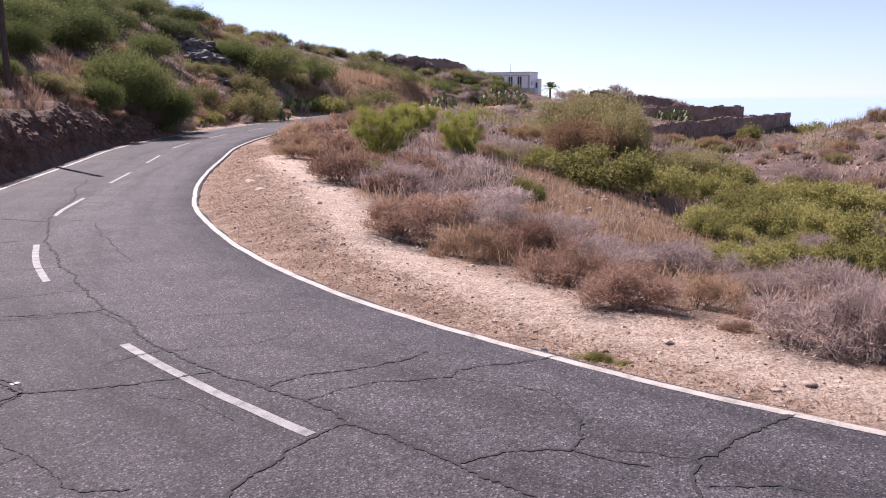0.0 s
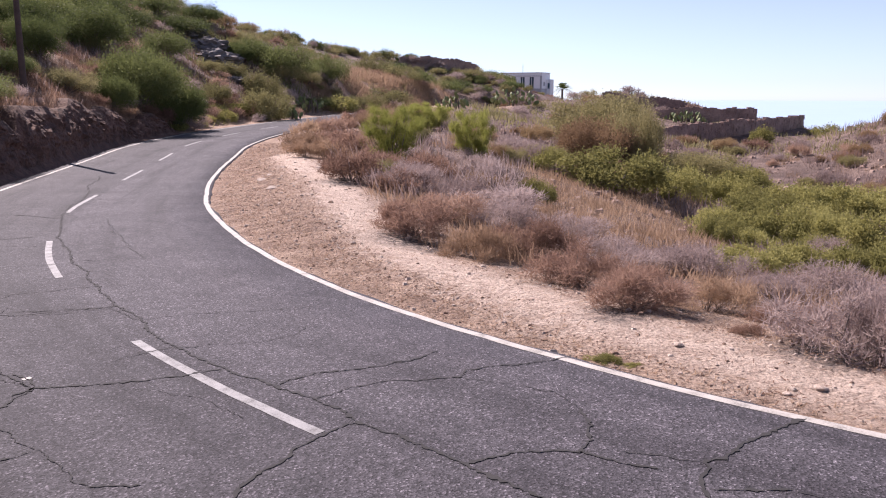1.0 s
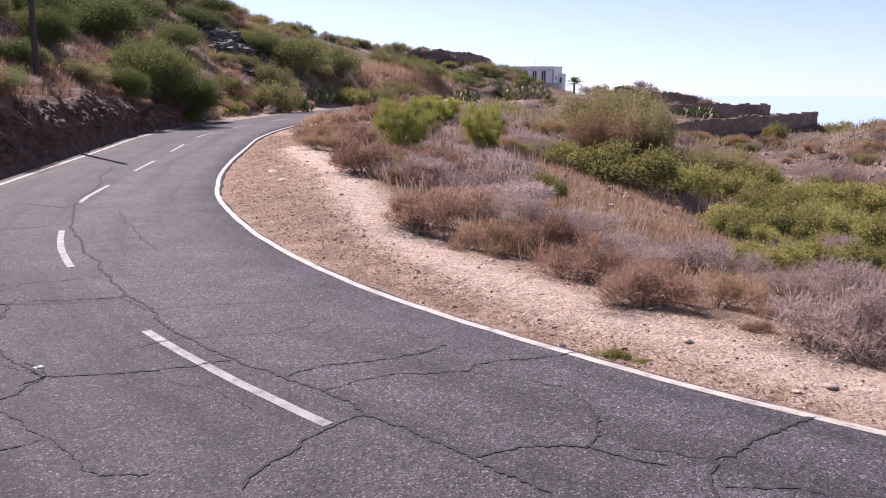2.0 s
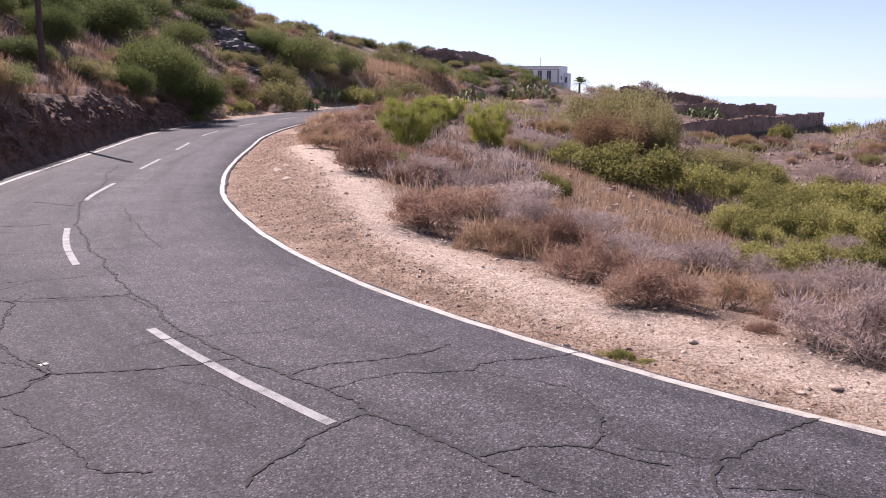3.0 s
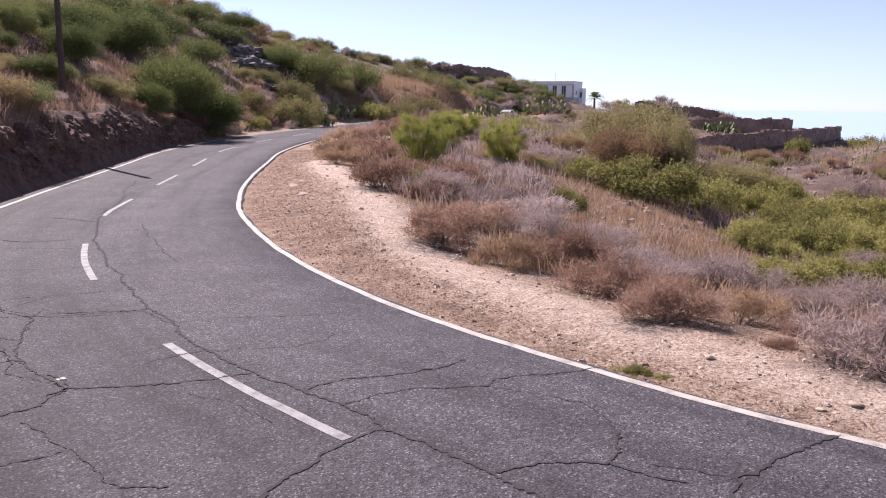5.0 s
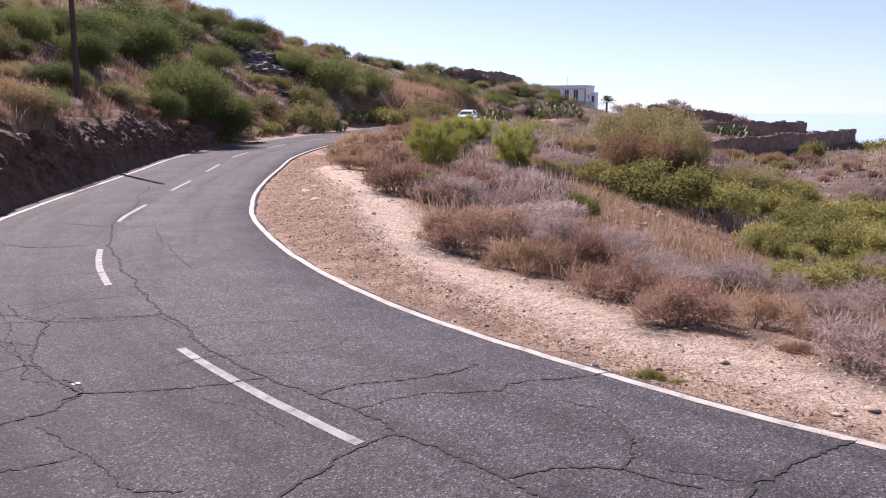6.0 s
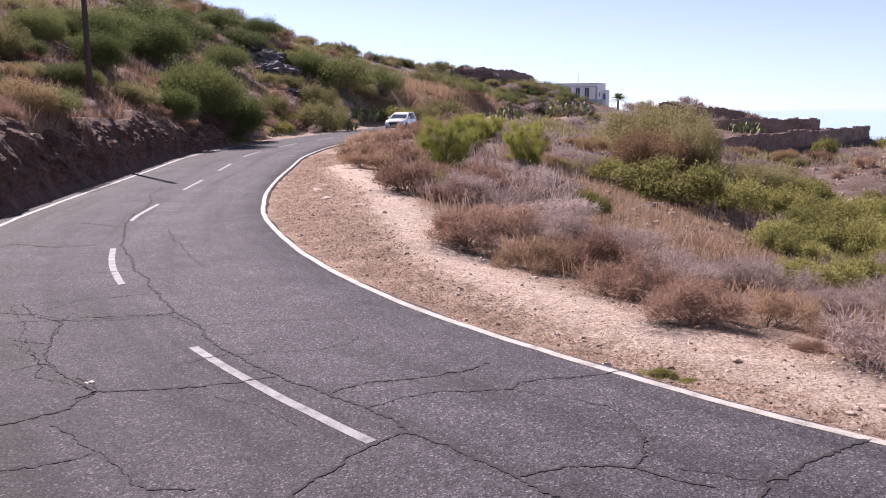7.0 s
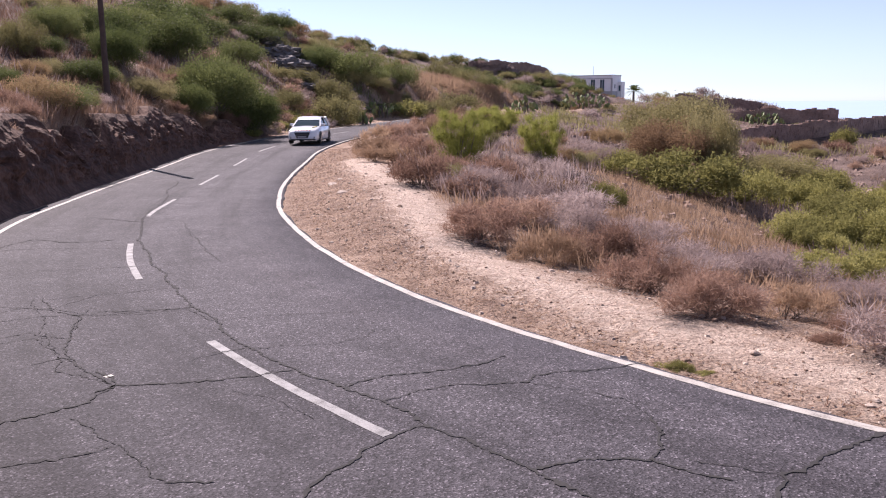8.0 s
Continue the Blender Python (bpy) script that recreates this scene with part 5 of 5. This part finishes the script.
for i, (x, y, w, h) in enumerate(((-21.9, 76.0, 4.2, 1.7), (-20.4, 74.0, 3.0, 1.1), (-23.2, 78.5, 3.8, 1.6), (-19.2, 72.0, 2.2, 0.8), (-24.9, 80.5, 3.0, 1.3), (-21.0, 78.0, 2.6, 1.4))):
    boulder(x, y, w, h, i + 1)


# ---- loose stones on the verge ----
def stones():
    rng = np.random.RandomState(21)
    shapes = []
    for v in range(4):
        bm = bmesh.new()
        bmesh.ops.create_icosphere(bm, subdivisions=2, radius=0.5)
        for q in bm.verts:
            q.co = Vector((q.co.x, q.co.y * 0.8, q.co.z * 0.42)) * (1 + 0.35 * noise.noise(q.co * 2.3 + Vector((v * 7, 0, 0))))
        me = bpy.data.meshes.new("stone")
        bm.to_mesh(me)
        bm.free()
        me.materials.append(STONE)
        shapes.append(me)
    spots = [(2.38, 8.3, 0.16), (3.0, 7.0, 0.13), (3.1, 7.12, 0.12), (-1.75, 13.9, 0.15), (-0.85, 15.0, 0.22), (3.35, 7.1, 0.18), (2.6, 7.75, 0.08), (4.05, 9.1, 0.2), (3.9, 8.9, 0.12)]
    while len(spots) < 70:
        k = rng.randint(140, 300)
        off = 3.2 + abs(rng.normal(0, 2.2))
        x, y = ROAD[k, :2] + RIGHT[k] * off
        spots.append((float(x), float(y), float(0.03 + rng.exponential(0.035))))
    while len(spots) < 120:
        x, y = rng.uniform(-5.6, -2.4), rng.uniform(20, 29)
        spots.append((float(x), float(y), float(rng.uniform(0.06, 0.2) if len(spots) % 3 else rng.uniform(0.25, 0.55))))
    for x, y, s in spots:
        s *= 0.72
        ob = new("stone", shapes[rng.randint(4)])
        ob.matrix_world = pose(x, y, float(ground_z([x], [y])[0]) + (0.12 if s < 0.16 else -0.03) * s, 0, 0, rng.uniform(0, 360)) @ Matrix.Scale(s, 4)
        tagged(ob, "pale rough stone lying on the verge", "stone", "verge stones")


stones()


# ---- car ----
def loft(sections, closed_ends=True):
    """Skins rings of equal counts."""
    bm = bmesh.new()
    rings = [[bm.verts.new(p) for p in s] for s in sections]
    n = len(rings[0])
    for a, b in zip(rings[:-1], rings[1:]):
        for j in range(n):
            bm.faces.new((a[j], a[(j + 1) % n], b[(j + 1) % n], b[j]))
    if closed_ends:
        bm.faces.new(rings[0][::-1])
        bm.faces.new(rings[-1])
    bmesh.ops.recalc_face_normals(bm, faces=bm.faces)
    return bm


def car():
    """A white five-door hatchback; its nose points along -y, its wheels stand on z = 0."""
    thing = empty("car", pose(0, 0, 0))
    white = plain("white_car_paint", (0.86, 0.87, 0.88), 0.25, 0, 1.0)
    black = plain("black_plastic", (0.02, 0.02, 0.022), 0.5)
    glass = plain("tinted_glass", (0.03, 0.045, 0.05), 0.05)
    lamp = plain("headlight_glass", (0.75, 0.77, 0.8), 0.1, 0.3)
    tyre = plain("tyre_rubber", (0.02, 0.02, 0.02), 0.85)
    alloy = plain("alloy_rim", (0.5, 0.5, 0.52), 0.3, 0.9)

    def ring(y, hw, z0, z1, tuck=0.06):
        return [(-hw + tuck, y, z0), (-hw, y, z0 + 0.12), (-hw, y, z0 + (z1 - z0) * 0.55), (-hw + 0.05, y, z1 - 0.05), (-hw + 0.16, y, z1), (0, y, z1 + 0.03),
                (hw - 0.16, y, z1), (hw - 0.05, y, z1 - 0.05), (hw, y, z0 + (z1 - z0) * 0.55), (hw, y, z0 + 0.12), (hw - tuck, y, z0)]
    secs = [ring(-2.15, 0.62, 0.27, 0.60), ring(-2.08, 0.76, 0.22, 0.70), ring(-1.9, 0.85, 0.2, 0.80), ring(-1.5, 0.88, 0.2, 0.90), ring(-1.0, 0.885, 0.2, 0.98),
            ring(-0.5, 0.885, 0.2, 0.99), ring(1.0, 0.885, 0.2, 1.0), ring(1.7, 0.87, 0.22, 1.02), ring(2.0, 0.82, 0.27, 0.98), ring(2.1, 0.74, 0.33, 0.86)]
    bm = loft(secs)
    body = part("body", bm, white, thing, "glossy white car body")
    for f in body.data.polygons:
        f.use_smooth = True

    cab = loft([[(-0.80, -0.98, 0.95), (0.80, -0.98, 0.95), (0.80, 1.85, 0.98), (-0.80, 1.85, 0.98)],
                [(-0.71, -0.45, 1.24), (0.71, -0.45, 1.24), (0.71, 1.72, 1.27), (-0.71, 1.72, 1.27)],
                [(-0.60, 0.08, 1.47), (0.60, 0.08, 1.47), (0.60, 1.42, 1.49), (-0.60, 1.42, 1.49)]])
    bmesh.ops.bevel(cab, geom=cab.edges[:], offset=0.07, segments=3, affect="EDGES", profile=0.6)
    part("window_band", cab, glass, body, "dark tinted windows")
    roof = loft([[(-0.62, 0.0, 1.452), (0.62, 0.0, 1.452), (0.62, 1.55, 1.462), (-0.62, 1.55, 1.462)],
                 [(-0.59, 0.06, 1.51), (0.59, 0.06, 1.51), (0.59, 1.5, 1.52), (-0.59, 1.5, 1.52)],
                 [(-0.42, 0.2, 1.54), (0.42, 0.2, 1.54), (0.42, 1.38, 1.545), (-0.42, 1.38, 1.545)]])
    bmesh.ops.bevel(roof, geom=roof.edges[:], offset=0.035, segments=2, affect="EDGES", profile=0.6)
    for f in part("roof", roof, white, body).data.polygons:
        f.use_smooth = True

    def strut(a, b, w):
        a, b = Vector(a), Vector(b)
        bm = bmesh.new()
        d = b - a
        m = Matrix.Translation((a + b) / 2) @ d.to_track_quat("Z", "Y").to_matrix().to_4x4() @ Matrix.Diagonal((w, w, d.length, 1))
        bmesh.ops.create_cube(bm, size=1, matrix=m)
        return bm
    for sx in (-1, 1):
        part("front_pillar", strut((0.795 * sx, -0.97, 0.96), (0.615 * sx, 0.06, 1.48), 0.065), white, body)
        part("door_pillar", strut((0.805 * sx, 0.45, 0.98), (0.635 * sx, 0.55, 1.48), 0.07), black, body)
        part("rear_pillar", strut((0.795 * sx, 1.66, 1.0), (0.615 * sx, 1.42, 1.5), 0.12), white, body)
        mr = part("wing_mirror", boxed(0.80 * sx if sx > 0 else -1.02, 1.02 if sx > 0 else -0.80, -0.72, -0.58, 1.0, 1.14, bevel=0.04), white, body, "white wing mirror")
        part("headlight", loft([[(sx * 0.44, -2.135, 0.56), (sx * 0.74, -2.02, 0.6), (sx * 0.74, -2.0, 0.72), (sx * 0.46, -2.1, 0.67)],
                                [(sx * 0.44, -2.0, 0.56), (sx * 0.84, -1.76, 0.62), (sx * 0.84, -1.74, 0.76), (sx * 0.46, -1.95, 0.68)]]), lamp, body, "clear headlight")
        part("fog_lamp_recess", boxed(min(sx * 0.5, sx * 0.7), max(sx * 0.5, sx * 0.7), -2.135, -2.05, 0.31, 0.41, bevel=0.015), black, body, "dark fog lamp recess")
        part("door_handle", boxed(min(sx * 0.875, sx * 0.905), max(sx * 0.875, sx * 0.905), 0.2, 0.36, 0.86, 0.89), white, body)
        part("sill", boxed(min(sx * 0.80, sx * 0.89), max(sx * 0.80, sx * 0.89), -1.0, 1.0, 0.19, 0.27, bevel=0.02), black, body, "black sill strip")
    grille = loft([[(-0.3, -2.185, 0.33), (0.3, -2.185, 0.33), (0.46, -2.16, 0.66), (-0.46, -2.16, 0.66)], [(-0.3, -2.02, 0.33), (0.3, -2.02, 0.33), (0.46, -2.02, 0.66), (-0.46, -2.02, 0.66)]])
    part("grille", grille, black, body, "large black grille")
    part("grille_bar", boxed(-0.33, 0.33, -2.2, -2.188, 0.52, 0.535), plain("chrome", (0.6, 0.6, 0.6), 0.2, 1.0), body, "thin chrome grille bar")
    part("bumper_lip", boxed(-0.74, 0.74, -2.16, -2.02, 0.2, 0.29, bevel=0.03), black, body, "black lower bumper lip")
    part("number_plate", boxed(-0.24, 0.24, -2.212, -2.2, 0.36, 0.45), plain("plate_white", (0.4, 0.4, 0.4), 0.5), body, "blank white number plate")
    red = plain("red_decal", (0.5, 0.03, 0.03), 0.4)
    yellow = plain("yellow_decal", (0.7, 0.55, 0.05), 0.4)
    for i in range(6):
        x = -0.42 + i * 0.16
        part("decal_bar", strut((x, -2.06, 0.735), (x + 0.05, -1.98, 0.775), 0.05), red, body, "small red decal on the bonnet edge")
    part("decal_bar", strut((0.46, -1.55, 0.905), (0.66, -1.2, 0.955), 0.06), yellow, body, "small yellow decal on the bonnet")
    part("sun_strip", loft([[(-0.66, -0.24, 1.335), (0.66, -0.24, 1.335), (0.60, 0.05, 1.475), (-0.60, 0.05, 1.475)], [(-0.66, -0.26, 1.345), (0.66, -0.26, 1.345), (0.60, 0.03, 1.485), (-0.60, 0.03, 1.485)]]), plain("pale_strip", (0.55, 0.62, 0.68), 0.4), body, "pale strip along the windscreen top")
    for i, (sx, y) in enumerate(((-1, -1.32), (1, -1.32), (-1, 1.28), (1, 1.28))):
        arch = bmesh.new()
        bmesh.ops.create_cone(arch, cap_ends=True, segments=24, radius1=0.37, radius2=0.37, depth=0.02, matrix=pose(sx * 0.888, y, 0.35, 0, 90))
        part("wheel_arch", arch, black, body, "dark wheel arch")
        wheel = new("wheel")
        wheel.parent = thing
        wheel.location = (sx * 0.81, y, 0.315)
        WHEELS.append(wheel)
        tb = bmesh.new()
        bmesh.ops.create_cone(tb, cap_ends=True, segments=28, radius1=0.315, radius2=0.315, depth=0.2, matrix=pose(0, 0, 0, 0, 90))
        bmesh.ops.bevel(tb, geom=[e for e in tb.edges if len(e.link_faces) == 2 and e.calc_face_angle(0) > 1.0], offset=0.03, segments=2, affect="EDGES")
        part("tyre", tb, tyre, wheel)
        rb = bmesh.new()
        for s in range(5):
            a = s * 72
            bmesh.ops.create_cube(rb, size=1, matrix=pose(sx * 0.1, 0, 0, a) @ pose(0, 0.1, 0) @ Matrix.Diagonal((0.03, 0.2, 0.06, 1)))
        bmesh.ops.create_cone(rb, cap_ends=True, segments=16, radius1=0.07, radius2=0.06, depth=0.05, matrix=pose(sx * 0.1, 0, 0, 0, 90))
        part("rim", rb, alloy, wheel, "five-spoke alloy rim")
    return tagged(thing, "white hatchback with red decals driving down the road", "car")


WHEELS = []
CAR = car()
CAR.scale = (0.94, 0.94, 0.94)


# ---- what moves ----
def motions():
    # seconds and the car's place; it cuts the inside of the bend
    drive = [(0.0, 50, 176.2), (2.0, 34, 162), (3.0, 22, 150), (4.0, 12.6, 138), (4.7, 5.6, 124), (5.2, 1.2, 112.2), (5.8, -2.6, 96.9), (6.1, -3.9, 89.5), (6.4, -5.55, 81.0),
             (6.7, -7.3, 74.3), (7.0, -8.85, 67.6), (7.4, -10.4, 57.2), (7.7, -11.3, 50.5), (8.0, -11.75, 44.6)]
    xy = np.array([d[1:] for d in drive])
    rows, spin = [], []
    travel = np.r_[0, np.cumsum(np.linalg.norm(np.diff(xy, axis=0), axis=1))]
    way = np.gradient(xy, axis=0)
    _, at = road_place(xy[:, 0], xy[:, 1])
    for i, (t, x, y) in enumerate(drive):
        yaw = math.degrees(math.atan2(way[i, 0], -way[i, 1]))
        yaw += 7.0 * max(0.0, (t - 7.0))
        rise = math.degrees(math.atan2(ROAD[at[i], 2] - ROAD[min(at[i] + 8, len(ROAD) - 1), 2], 2.0))
        rows.append((t, pose(x, y, ROAD[at[i], 2] + 0.005, rise, 0, yaw)))
    walk(CAR, rows)
    for w in WHEELS:
        # turned in steps small enough for the keys
        n = 160
        walk(w, [(8.0 * i / n, Matrix.Translation(w.location) @ pose(0, 0, 0, 80.0 * i)) for i in range(n + 1)])


motions()
